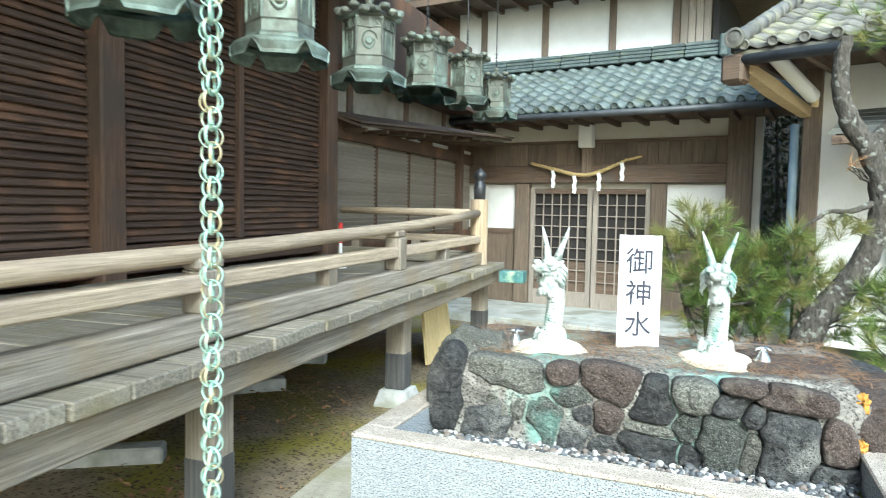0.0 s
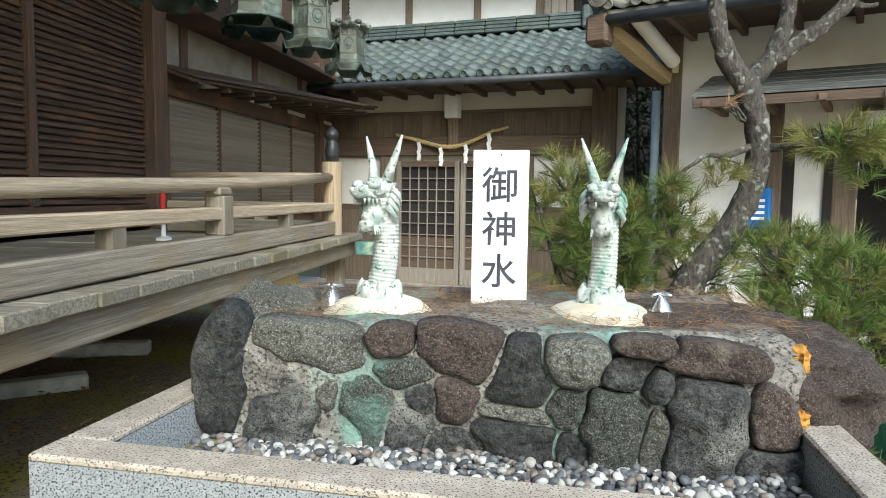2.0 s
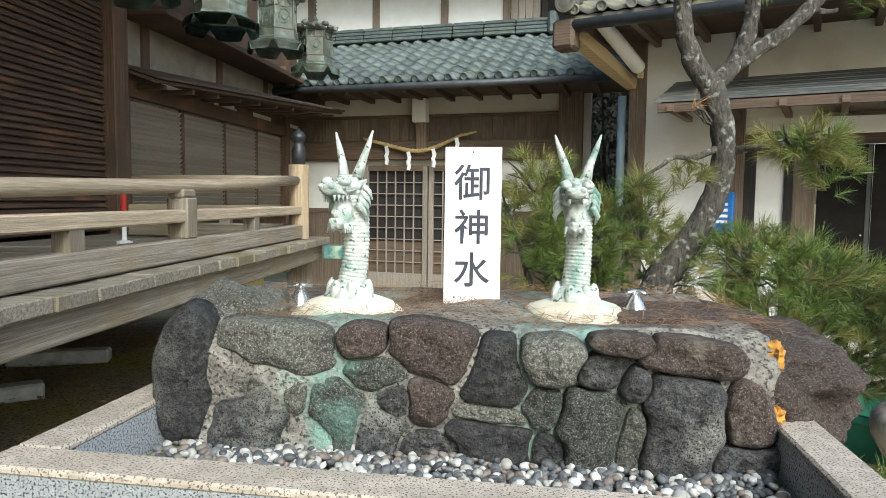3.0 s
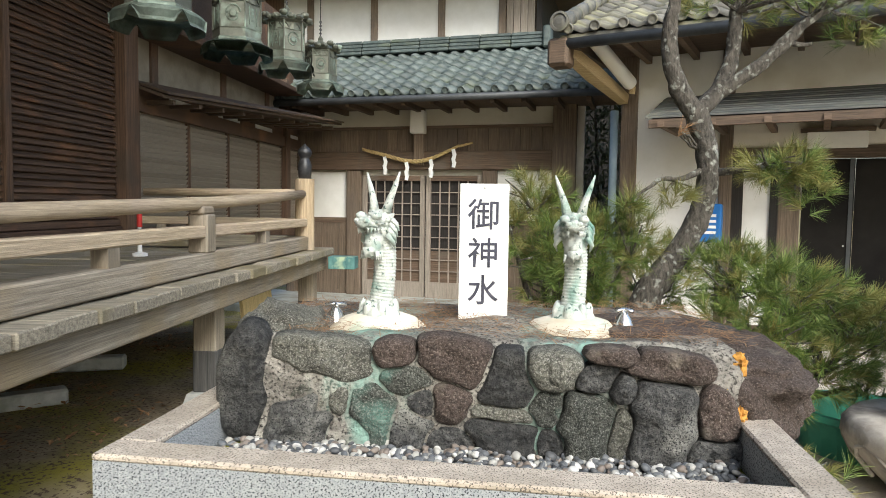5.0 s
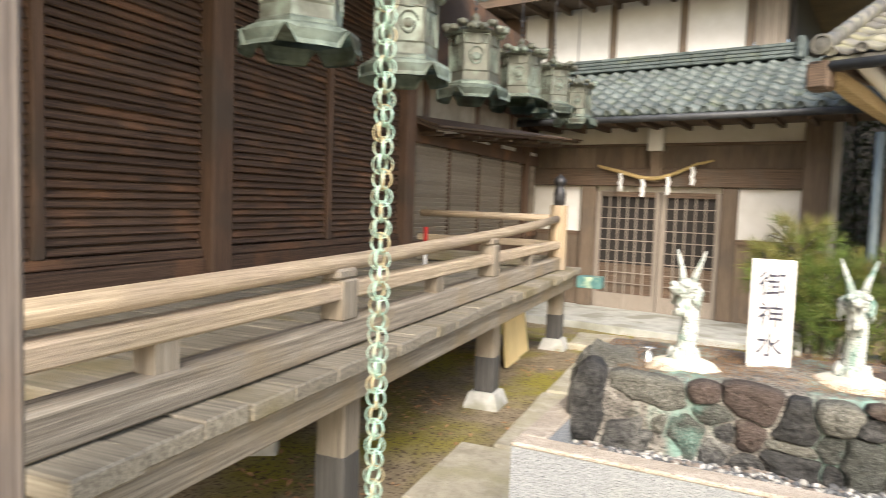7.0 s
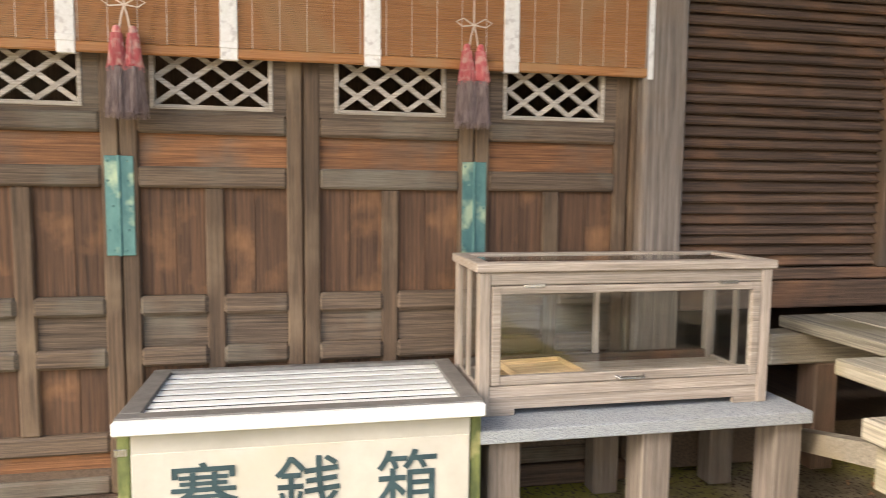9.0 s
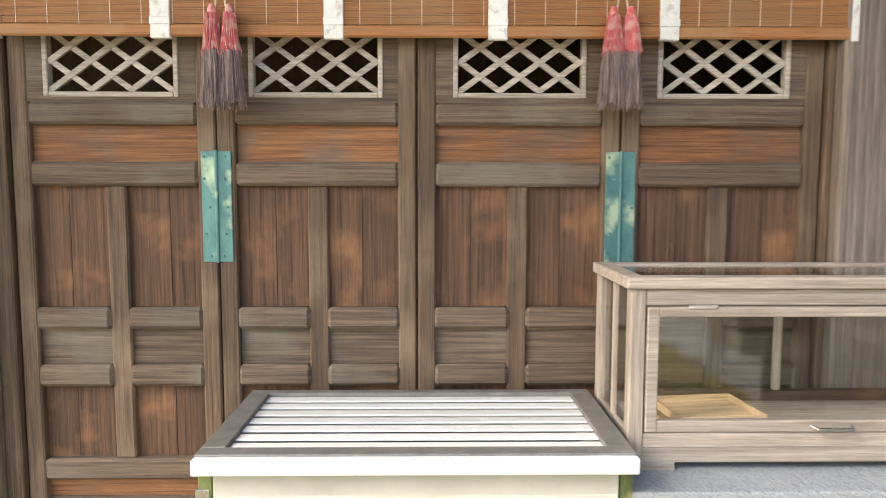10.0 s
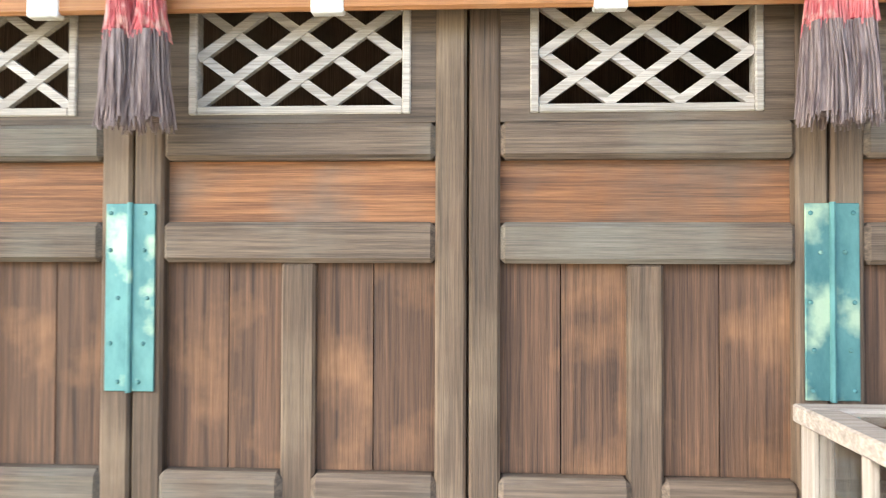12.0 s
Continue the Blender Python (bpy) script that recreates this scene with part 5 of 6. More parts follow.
    part("hanging_rod", b, iron, t, local=True)
    return t


tagged(part("beam", B(-1.64, -1.53, -7.9, 6.8, 3.56, 3.948, bevel=0.01), dark_y), "dark eaves beam that carries the hanging lanterns", "beam", kind="structure")
lant = hanging_lantern()
lant.scale = (0.78, 0.78, 0.78)
for y, z, s in ((2.694, 1.866, 25), (3.613, 1.941, 10), (4.552, 2.029, 40), (5.505, 2.051, 15), (1.041, 1.772, 50)):
    copy_thing(lant, pose(-1.585, y, z, 0, 0, s))
lant.matrix_basis = pose(-1.585, 1.822, 1.822, 0, 0, 30) @ Matrix.Scale(0.78, 4)


def rain_chain():
    x, y = -1.15, 0.80
    t = thing("rain_chain", (x, y, 0.0), "patinated copper rain chain of double rings hanging from the gutter", "rain chain")
    def ring(rz):
        bm = bmesh.new()
        n, k = 18, 6
        vs = [[bm.verts.new(((0.0280 + 0.0023 * math.cos(v)) * math.cos(u), 0.0048 * math.sin(v), (0.0280 + 0.0023 * math.cos(v)) * math.sin(u))) for v in (6.2832 * j / k for j in range(k))] for u in (6.2832 * i / n for i in range(n))]
        for i in range(n):
            for j in range(k):
                bm.faces.new((vs[i][j], vs[(i + 1) % n][j], vs[(i + 1) % n][(j + 1) % k], vs[i][(j + 1) % k]))
        return mesh_of("ring", bm, chain_m, True)
    me = ring(0)
    z, k = 0.05, 0
    while z < 3.9:
        a = 25 + (90 if k % 2 else 0) + random.uniform(-10, 10)
        piece("ring", me, pose(0, 0, z, 0, 0, a), t)
        piece("ring", me, pose(0, 0, z + 0.004, 0, 0, a + 62), t)
        z += 0.0438
        k += 1


rain_chain()


# ---- far building ----
FAR = thing("far_building", (-1.37, 10.1, -0.3), "two-storey shrine office with plaster, brown timber and tiled roof", "building", turn=-12, kind="structure")


def F(*a, **k):
    return box(bmesh.new(), *a, **k)


def far_part(name, bm, mat, label="", parent=None, smooth=False):
    return part(name, bm, mat, parent or FAR, label, smooth, local=True)


def far_building():
    Z = 0.3  # local zero lies this far under world zero
    far_part("core_wall", F(-2.1, 2.6, 0.06, 0.2, 0, 3.0), plaster_old)
    far_part("plinth", F(-3.2, 3.4, -1.6, 0.05, -0.25, 0.03, bevel=0.01), apron_m, "grey concrete apron")
    far_part("white_panel", F(-1.95, -1.04, 0.02, 0.06, Z + 0.94, Z + 1.655), plaster, "white plaster panel")
    far_part("white_panel", F(1.36, 2.16, 0.02, 0.06, Z + 0.90, Z + 1.665), plaster, "white plaster panel")
    for a, b in ((-1.95, -1.04), (1.36, 2.16)):
        far_part("dado", F(a, b, 0.0, 0.06, 0.03, Z + 0.90), back_z, "brown boarded dado")
        for k in range(3):
            u = a + (b - a) * (k + 0.5) / 3
            far_part("dado_batten", F(u - 0.02, u + 0.02, -0.012, 0.0, 0.1, Z + 0.86), back_z)
        far_part("dado_rail", F(a, b, -0.015, 0.02, Z + 0.86, Z + 0.94), back_x)
    for a, b in ((-1.04, -0.80), (1.14, 1.36)):
        far_part("door_post", F(a, b, -0.06, 0.08, 0.03, Z + 1.68, bevel=0.01), back_z)
    far_part("corner_post", F(2.17, 2.50, -0.10, 0.2, -0.1, Z + 2.75, bevel=0.01), back_z)
    far_part("corner_post", F(-2.10, -1.95, -0.06, 0.1, -0.1, Z + 2.75, bevel=0.01), back_z)
    far_part("lintel", F(-1.95, 2.17, -0.09, 0.05, Z + 1.685, Z + 1.965, bevel=0.012), back_x)
    n = 26
    for k in range(n):
        u = -1.95 + k * 4.12 / n
        far_part("frieze_board", F(u + 0.003, u + 4.12 / n - 0.003, -0.02 + random.uniform(-0.003, 0.003), 0.05, Z + 1.965, Z + 2.30), back_z)
    far_part("upper_beam", F(-1.95, 2.17, -0.06, 0.05, Z + 2.30, Z + 2.345, bevel=0.006), back_x)
    far_part("plaster_band", F(-1.95, 2.17, 0.01, 0.06, Z + 2.345, Z + 2.75), plaster_old, "cream plaster band")
    far_part("lamp_bracket", F(0.09, 0.25, -0.14, -0.09, Z + 1.75, Z + 2.26, bevel=0.01), back_z)
    far_part("lamp_box", F(0.055, 0.275, -0.22, -0.06, Z + 2.22, Z + 2.56, bevel=0.012), plaster, "white box lamp")
    far_part("box_lid", F(0.08, 0.25, -0.19, -0.06, Z + 2.56, Z + 2.75), dark_x)
    # sliding grille doors
    for a, b in ((-0.79, 0.235), (0.255, 1.13)):
        # Black sheet behind the bars stands for the dark interior.
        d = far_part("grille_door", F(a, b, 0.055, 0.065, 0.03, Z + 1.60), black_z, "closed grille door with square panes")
        for p, q in ((a, a + 0.075), (b - 0.075, b)):
            far_part("stile", F(p, q, -0.005, 0.05, 0.03, Z + 1.60, bevel=0.006), grid_m, "", d)
        far_part("rail", F(a + 0.075, b - 0.075, -0.005, 0.05, Z + 1.52, Z + 1.60), back_x, "", d)
        far_part("rail", F(a + 0.075, b - 0.075, -0.005, 0.05, 0.03, 0.27), grid_m, "", d)
        far_part("glow_panel", F(a + 0.075, b - 0.075, 0.045, 0.052, 0.27, 0.75), back_x, "reddish boards behind the grille", d)
        nc = 6 if b - a > 0.95 else 5
        for k in range(1, nc):
            u = a + 0.075 + (b - a - 0.15) * k / nc
            far_part("upright_bar", F(u - 0.008, u + 0.008, 0.008, 0.032, 0.27, Z + 1.52), grid_m, "", d)
        for k in range(1, 9):
            z = 0.27 + (Z + 1.25) * k / 9
            far_part("cross_bar", F(a + 0.075, b - 0.075, 0.012, 0.028, z - 0.007, z + 0.007), grid_m, "", d)
    # eaves of the lower roof
    far_part("soffit", F(-2.3, 3.4, -0.86, 0.1, Z + 2.60, Z + 2.64), dark_x)
    for k in range(12):
        u = -1.9 + k * 0.42
        far_part("rafter", F(u - 0.03, u + 0.03, -0.93, 0.05, Z + 2.53, Z + 2.60), dark_x)
    g = bmesh.new()
    tube(g, [(-2.5, -0.97, Z + 2.60), (3.5, -0.97, Z + 2.62)], 0.05, 10)
    far_part("gutter", g, gutter_m, "dark eaves gutter", smooth=True)
    # roof slope of pantiles
    y0, z0, y1, z1 = -0.95, Z + 2.66, 1.25, Z + 3.70
    far_part("roof_base", F(0, 1, 0, 1, 0, 1, m=Matrix(((6.6, 0, 0, -3.0), (0, y1 - y0, 0, y0), (0, z1 - z0, -0.04, z0 - 0.02), (0, 0, 0, 1)))), tile_m)
    pitch = math.atan2(z1 - z0, y1 - y0)
    ln = math.hypot(z1 - z0, y1 - y0)
    rows, w = 9, 0.228
    me = mesh_of("roof_tile", pantile(w, ln / rows + 0.05), tile_m, True)
    end = mesh_of("eave_tile", eave_cap(w), tile_m, True)
    for r in range(rows):
        for c in range(28):
            u = -2.85 + c * w
            d = r * ln / rows
            m = Matrix.Translation((u, y0 + d * math.cos(pitch), z0 + d * math.sin(pitch))) @ Matrix.Rotation(pitch, 4, "X") @ Matrix.Translation((random.uniform(-0.006, 0.006), 0, 0.055 + random.uniform(-0.003, 0.003))) @ Matrix.Rotation(radians(random.uniform(-1.2, 1.2)), 4, "Z") @ Matrix.Rotation(radians(-6), 4, "X")
            piece("roof_tile", me, m, FAR)
            if r == 0:
                piece("eave_tile", end, m, FAR)
    for k, (h, dd) in enumerate(((0.07, 0.14), (0.07, 0.12), (0.07, 0.10), (0.06, 0.08))):
        for c in range(9):
            u = -2.85 + c * 0.52
            far_part("ridge_tile", F(u, u + 0.51, y1 - 0.02 - dd, y1 + 0.16, z1 + 0.02 + 0.062 * k, z1 + 0.075 + 0.062 * k, bevel=0.012), tile_m)
    eb = bmesh.new()
    box(eb, 1.83, 1.95, y1 - 0.22, y1 + 0.2, z1 - 0.02, z1 + 0.33, bevel=0.03)
    far_part("ridge_end", eb, tile_m)
    # upper storey
    v = 1.5
    far_part("upper_wall", F(-3.0, 1.12, v, v + 0.15, Z + 3.6, Z + 5.0), plaster, "white plaster upper wall")
    # Dark sheet stands for the shadow beneath the hall eaves.
    far_part("upper_boards", F(-7.4, -3.0, v, v + 0.15, Z + 2.0, Z + 5.0), dark_z, "upper wall darkened for the shade of the eaves")
    for u in (-4.9, -3.7, -2.45, -1.21, 0.03, 1.09):
        far_part("upper_post", F(u - 0.06, u + 0.06, v - 0.05, v, Z + 3.7, Z + 5.0, bevel=0.006), back_z)
    for k in range(4):
        far_part("corner_board", F(1.16 + k * 0.12, 1.27 + k * 0.12, v - 0.01 - 0.004 * (k % 2), v + 0.1, Z + 3.6, Z + 5.0), grid_m)
    far_part("upper_sill", F(-7.4, 1.65, v - 0.04, v, Z + 3.9, Z + 3.99), grid_m)
    far_part("side_wall", F(1.66, 1.75, v, v + 4, Z + 2.7, Z + 5.0), black_z)
    far_part("upper_soffit", F(-8.0, 4.6, v - 1.0, v + 4, Z + 5.0, Z + 5.06), dark_x)
    far_part("upper_fascia", F(-8.0, 4.6, v - 1.05, v - 1.0, Z + 4.93, Z + 5.08), dark_x)
    for k in range(15):
        u = -4.0 + k * 0.48
        far_part("upper_rafter", F(u - 0.035, u + 0.035, v - 0.98, v + 0.0, Z + 4.90, Z + 5.0), dark_x)
    me2 = mesh_of("roof_tile", pantile(w, 0.33), tile_m, True)
    for r in range(4):
        for c in range(54):
            m = Matrix.Translation((-7.8 + c * w, v - 1.08 + r * 0.26, Z + 5.1 + r * 0.14)) @ Matrix.Rotation(radians(28), 4, "X") @ Matrix.Translation((0, 0, random.uniform(0, 0.006)))
            piece("roof_tile", me2, m, FAR)
    far_part("upper_roof_base", F(0, 1, 0, 1, 0, 1, m=Matrix(((12.8, 0, 0, -8.1), (0, 3.0, 0, v - 1.05), (0, 1.6, -0.04, Z + 5.09), (0, 0, 0, 1)))), dark_x)


def pantile(w, l):
    """An S-shaped roof tile, running up along +y."""
    bm = bmesh.new()
    n = 12
    prof = []
    for k in range(n + 1):
        u = k / n
        z = 0.026 * math.cos((u - 0.08) * 2 * math.pi) if u < 0.55 else -0.026 + 0.012 * math.sin((u - 0.55) / 0.45 * math.pi) + 0.02 * max(0, (u - 0.85) / 0.15)
        prof.append((u * w * 1.06, z))
    rows = []
    for y, dz in ((0, 0), (l, 0)):
        rows.append([bm.verts.new((x, y, z + dz)) for x, z in prof])
    rows.append([bm.verts.new((x, 0.004, z - 0.036)) for x, z in prof])
    for a, b in ((rows[0], rows[1]), (rows[2], rows[0])):
        for j in range(n):
            bm.faces.new((a[j], a[j + 1], b[j + 1], b[j]))
    return bm


def eave_cap(w):
    """The round end of an eaves tile."""
    bm = bmesh.new()
    lathe(bm, [(0.052, 0), (0.052, 0.02), (0.040, 0.022), (0.036, 0.014), (0.012, 0.018)], seg=16)
    bm.transform(Matrix.Translation((0.02, -0.004, 0.0)) @ Matrix.Rotation(radians(90), 4, "X"))
    return bm


far_building()


def straw_rope():
    """Twisted rope with folded paper streamers over the grille doors."""
    t = thing("sacred_rope", (-1.37, 10.1, 1.5), "twisted straw rope with white paper streamers above the doors", "rope", turn=-12)
    u0, u1 = -0.72, 1.02
    def mid(k):
        s = k
        return Vector((u0 + (u1 - u0) * s, -0.17, 0.50 - 0.17 * math.sin(min(1, s * 1.15) * math.pi) ** 0.8 + (0.06 if s > 0.9 else 0) * (s - 0.9) * 10 + 0.03 * math.sin(s * 9)))
    for ph in (0, 2.09, 4.19):
        b = bmesh.new()
        pts, rad = [], []
        for k in range(60):
            s = k / 59
            p = mid(s)
            fat = 0.026 * (0.45 + 0.55 * math.sin(math.pi * min(1, 0.15 + s * 0.8)))
            a = s * 55 + ph
            pts.append(p + Vector((0, math.cos(a), math.sin(a))) * fat * 0.62)
            rad.append(fat * 0.72)
        tube(b, pts, rad, 7)
        part("strand", b, straw, t, smooth=True, local=True)
    for s in (0.22, 0.42, 0.64, 0.84):
        p = mid(s)
        b = bmesh.new()
        z = p.z - 0.02
        for k in range(4):
            x = p.x + (0.018 if k % 2 else -0.012)
            bb = B(-0.028, 0.028, -0.001, 0.001, -0.085, 0)
            bb.transform(Matrix.Translation((x, p.y - 0.03 - 0.004 * k, z)) @ Matrix.Rotation(radians(14 if k % 2 else -14), 4, "Y"))
            me = bpy.data.meshes.new("tmp")
            bb.to_mesh(me)
            bb.free()
            b.from_mesh(me)
            bpy.data.meshes.remove(me)
            z -= 0.062
        part("paper_streamer", b, paper, t, "folded white paper", local=True)


straw_rope()


# ---- shuttered side wing ----
def side_wing():
    a, b = Vector((-3.43, 5.85, 0)), Vector((-3.22, 10.45, 0))
    L = (b - a).length
    ang = math.degrees(math.atan2(b.y - a.y, b.x - a.x))
    t = thing("side_wing", (a.x, a.y, 0), "side wing with grey slatted shutters under a lean-to roof", "building wing", turn=ang, kind="structure")
    def P(name, bm, mat, label="", parent=None):
        return part(name, bm, mat, parent or t, label, local=True)
    P("wall", F(0, L, 0.06, 0.2, 0, 3.2), plaster_old, "aged cream plaster wall")
    P("lower_boards", F(0, L, 0.0, 0.06, 0.05, 0.82), dark_y)
    P("sill", F(0, L, -0.05, 0.06, 0.82, 0.90), dark_y)
    P("head_beam", F(0, L, -0.05, 0.06, 1.99, 2.14), dark_y)
    tb = bmesh.new()
    box(tb, 0, L, -0.02, 0.06, 2.14, 2.24)
    for v in tb.verts:
        if v.co.z > 2.2:
            v.co.z += 0.25 * v.co.x / L
    P("transom", tb, dark_y)
    for u in (0.6, 1.7, 2.8, 3.9):
        P("white_inset", F(u, u + 0.6, -0.028, -0.02, 2.15, 2.20), plaster, "pale plaster strip")
    xs = (0.05, 1.02, 2.0, 2.95, 3.85)
    for p, q in zip(xs, xs[1:]):
        s = P("shutter", F(p + 0.01, q - 0.01, 0.02, 0.05, 0.90, 1.99), shut_m, "grey slatted wooden shutter")
        for k in range(22):
            z = 0.93 + k * 0.048
            m = Matrix.Translation((0, 0.004, z)) @ Matrix.Rotation(radians(35), 4, "X")
            P("slat", F(p + 0.034, q - 0.034, -0.005, 0.005, -0.026, 0.026, m=m), shut_m, "", s)
        for u in (p + 0.012, q - 0.034):
            P("stile", F(u, u + 0.022, -0.008, 0.03, 0.90, 1.99), dark_z, "", s)
    P("post", F(3.86, 4.02, -0.08, 0.1, 0, 3.0, bevel=0.01), dark_z)
    s = P("shutter", F(4.03, L, 0.02, 0.05, 0.90, 1.99), shut_m, "grey slatted wooden shutter")
    for k in range(22):
        P("slat", F(4.04, L - 0.02, -0.006, 0.006, -0.026, 0.026, m=Matrix.Translation((0, 0.012, 0.93 + k * 0.048)) @ Matrix.Rotation(radians(22), 4, "X")), shut_m, "", s)
    # Cream-grey plaster strip, coloured darker to carry the eaves shade.
    P("clay_band", F(0, L, 0.045, 0.06, 2.2, 2.70), shaded_plaster_m, "cream-grey plaster band darkened for the eaves shade")
    # The wall's dark colour stands in for the shaded eaves above the band.
    P("upper_boards", F(0, L, 0.02, 0.06, 2.77, 3.94), dark_y, "upper wall darkened for the shade of the eaves")
    P("upper_eave", F(0, L, -0.42, 0.06, 2.70, 2.765, bevel=0.008), dark_y, "dark projecting eaves board")
    for u in (0.35, 1.9, 3.3):
        P("upper_post", F(u, u + 0.12, 0.02, 0.06, 2.3, 2.70), dark_z)
    # lean-to roof, wider at its far end
    def wedge(z0, z1, inner, lift, d0, d1):
        bm = bmesh.new()
        lo = [(-0.05, -d0, z0 - 0.28), (L - 0.55, -d1, z0 - 0.05), (L - 0.1, inner, z0 + lift - 0.05), (-0.05, inner, z0 + lift - 0.28)]
        vs = [bm.verts.new(p) for p in lo] + [bm.verts.new((p[0], p[1], p[2] + z1 - z0)) for p in lo]
        for f in ((0, 1, 2, 3), (7, 6, 5, 4), (0, 4, 5, 1), (1, 5, 6, 2), (2, 6, 7, 3), (3, 7, 4, 0)):
            bm.faces.new([vs[i] for i in f])
        return bm
    P("lean_to_boards", wedge(2.38, 2.41, 0.02, 0.12, 0.32, 0.86), dark_x)
    P("lean_to_roof", wedge(2.412, 2.435, 0.02, 0.12, 0.36, 0.90), dark_x, "thin dark lean-to roof")
    for k in range(10):
        u = 0.15 + k * 0.42
        d = 0.30 + 0.54 * u / L
        P("lean_to_rafter", F(u - 0.025, u + 0.025, -d, 0.0, 2.055 + 0.24 * u / L, 2.095 + 0.24 * u / L), dark_x)


side_wing()


# ---- building behind the pine ----
def pine_house():
    t = thing("plaster_house", (1.50, 7.62, -0.15), "white plastered house with tiled roof and dark doorway", "house", turn=-25, kind="structure")
    def P(name, bm, mat, label="", parent=None, smooth=False):
        return part(name, bm, mat, parent or t, label, smooth, local=True)
    P("wall", F(0.0, 0.90, 0, 0.15, 0, 3.2), plaster, "white plaster wall")
    P("wall", F(0.90, 6.5, 0.01, 0.15, 2.12, 3.2), plaster_old, "cream plaster wall")
    P("wall", F(5.0, 6.5, 0, 0.15, 0, 2.12), plaster, "white plaster wall")
    P("side_wall", F(0.0, 0.15, 0.15, 4, 0, 3.2), plaster)
    P("corner_post", F(-0.16, 0.02, -0.05, 0.16, 0, 3.2, bevel=0.01), back_z)
    P("post", F(0.90, 1.03, -0.04, 0.16, 0, 3.2, bevel=0.01), back_z)
    P("post", F(3.9, 4.06, -0.04, 0.16, 0, 3.2, bevel=0.01), back_z)
    P("lintel", F(1.03, 5.0, -0.03, 0.1, 1.83, 1.95), dark_x)
    P("band", F(1.03, 5.0, 0.0, 0.1, 1.95, 2.12), plaster_old)
    P("threshold", F(1.03, 5.0, -0.05, 0.2, 0, 0.08), dark_x)
    P("inner_panel", F(1.14, 1.40, 0.05, 0.1, 0.08, 1.83), plaster, "narrow white panel")
    for a, b in ((1.03, 1.14), (1.40, 1.48)):
        P("jamb", F(a, b, 0.02, 0.12, 0.08, 1.83), black_z)
    P("grey_panel", F(1.48, 1.68, 0.06, 0.1, 0.08, 1.83), back_z)
    for k in range(7):
        a = 1.69 + k * 0.47
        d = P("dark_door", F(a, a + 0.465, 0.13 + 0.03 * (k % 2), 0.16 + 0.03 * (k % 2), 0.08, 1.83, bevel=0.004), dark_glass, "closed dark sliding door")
        P("door_stile", F(a + 0.42, a + 0.455, 0.12 + 0.03 * (k % 2), 0.13 + 0.03 * (k % 2), 0.08, 1.83), gutter_m, "", d)
        b = bmesh.new()
        tube(b, [(a + 0.39, 0.105, 0.95), (a + 0.39, 0.135, 0.95)], 0.010, 10)
        P("knob", b, chrome, "", d)
    # notice plate
    n = P("name_plate", F(1.72, 2.24, -0.12, -0.06, 1.92, 2.08, bevel=0.004), plaster, "blank pale name plate")
    P("plate_frame", F(1.66, 2.30, -0.13, -0.031, 2.082, 2.12), dark_x, "", n)
    # lean-to
    zt, zb = 2.50, 2.17
    P("canopy_boards", F(0, 1, 0, 1, 0, 1, m=Matrix(((5.8, 0, 0, 0.38), (0, 0.98, 0, -0.98), (0, zt - zb, -0.03, zb), (0, 0, 0, 1)))), dark_x)
    for k in range(5):
        y = -1.0 + k * 0.2
        z = zb + 0.012 + (zt - zb) * (k * 0.2) / 0.98
        P("canopy_sheet", F(0, 1, 0, 1, 0, 1, m=Matrix(((5.9, 0, 0, 0.33), (0, 0.225, 0, y), (0, 0.066, 0.018, z), (0, 0, 0, 1)))), canopy_m, "weathered grey sheet-metal course")
    P("canopy_fascia", F(0.36, 6.2, -1.0, -0.965, zb - 0.085, zb, bevel=0.004), dark_x)
    for k in range(12):
        u = 0.45 + k * 0.47
        P("canopy_rafter", F(u, u + 0.06, -1.02, -0.02, zb - 0.075, zb - 0.02), back_x)
    # gutter, bracket, tiled roof
    e0, ez = -1.18, 3.02
    g = bmesh.new()
    tube(g, [(-0.5, e0, ez - 0.08), (6.6, e0, ez - 0.06)], 0.055, 10)
    P("gutter", g, gutter_m, "dark eaves gutter", smooth=True)
    P("soffit", F(-0.45, 6.6, e0 + 0.04, 0.2, ez - 0.03, ez), dark_x)
    for k in range(14):
        u = -0.4 + k * 0.5
        P("rafter", F(u, u + 0.06, e0 + 0.06, 0.0, ez - 0.11, ez - 0.03), back_x)
    pitch, w, rows = radians(24), 0.27, 10
    P("roof_base", F(0, 1, 0, 1, 0, 1, m=Matrix(((7.2, 0, 0, -0.5), (0, 3.2, 0, e0), (0, 3.2 * math.tan(pitch), -0.05, ez + 0.01), (0, 0, 0, 1)))), tile2_m)
    me = mesh_of("roof_tile", pantile(w, 0.31), tile2_m, True)
    end = mesh_of("eave_tile", eave_cap(w), tile2_m, True)
    for r in range(rows):
        for c in range(25):
            d = r * 0.25
            m = Matrix.Translation((-0.42 + c * w, e0 - 0.04 + d * math.cos(pitch), ez + 0.06 + d * math.sin(pitch))) @ Matrix.Rotation(pitch, 4, "X") @ Matrix.Translation((random.uniform(-0.008, 0.008), 0, random.uniform(-0.003, 0.006))) @ Matrix.Rotation(radians(random.uniform(-1.5, 1.5)), 4, "Z") @ Matrix.Rotation(radians(-6), 4, "X")
            piece("roof_tile", me, m, t)
            if r == 0:
                piece("eave_tile", end, m, t)
    # rounded verge tiles along the gable
    for k in range(11):
        d = k * 0.25
        b = bmesh.new()
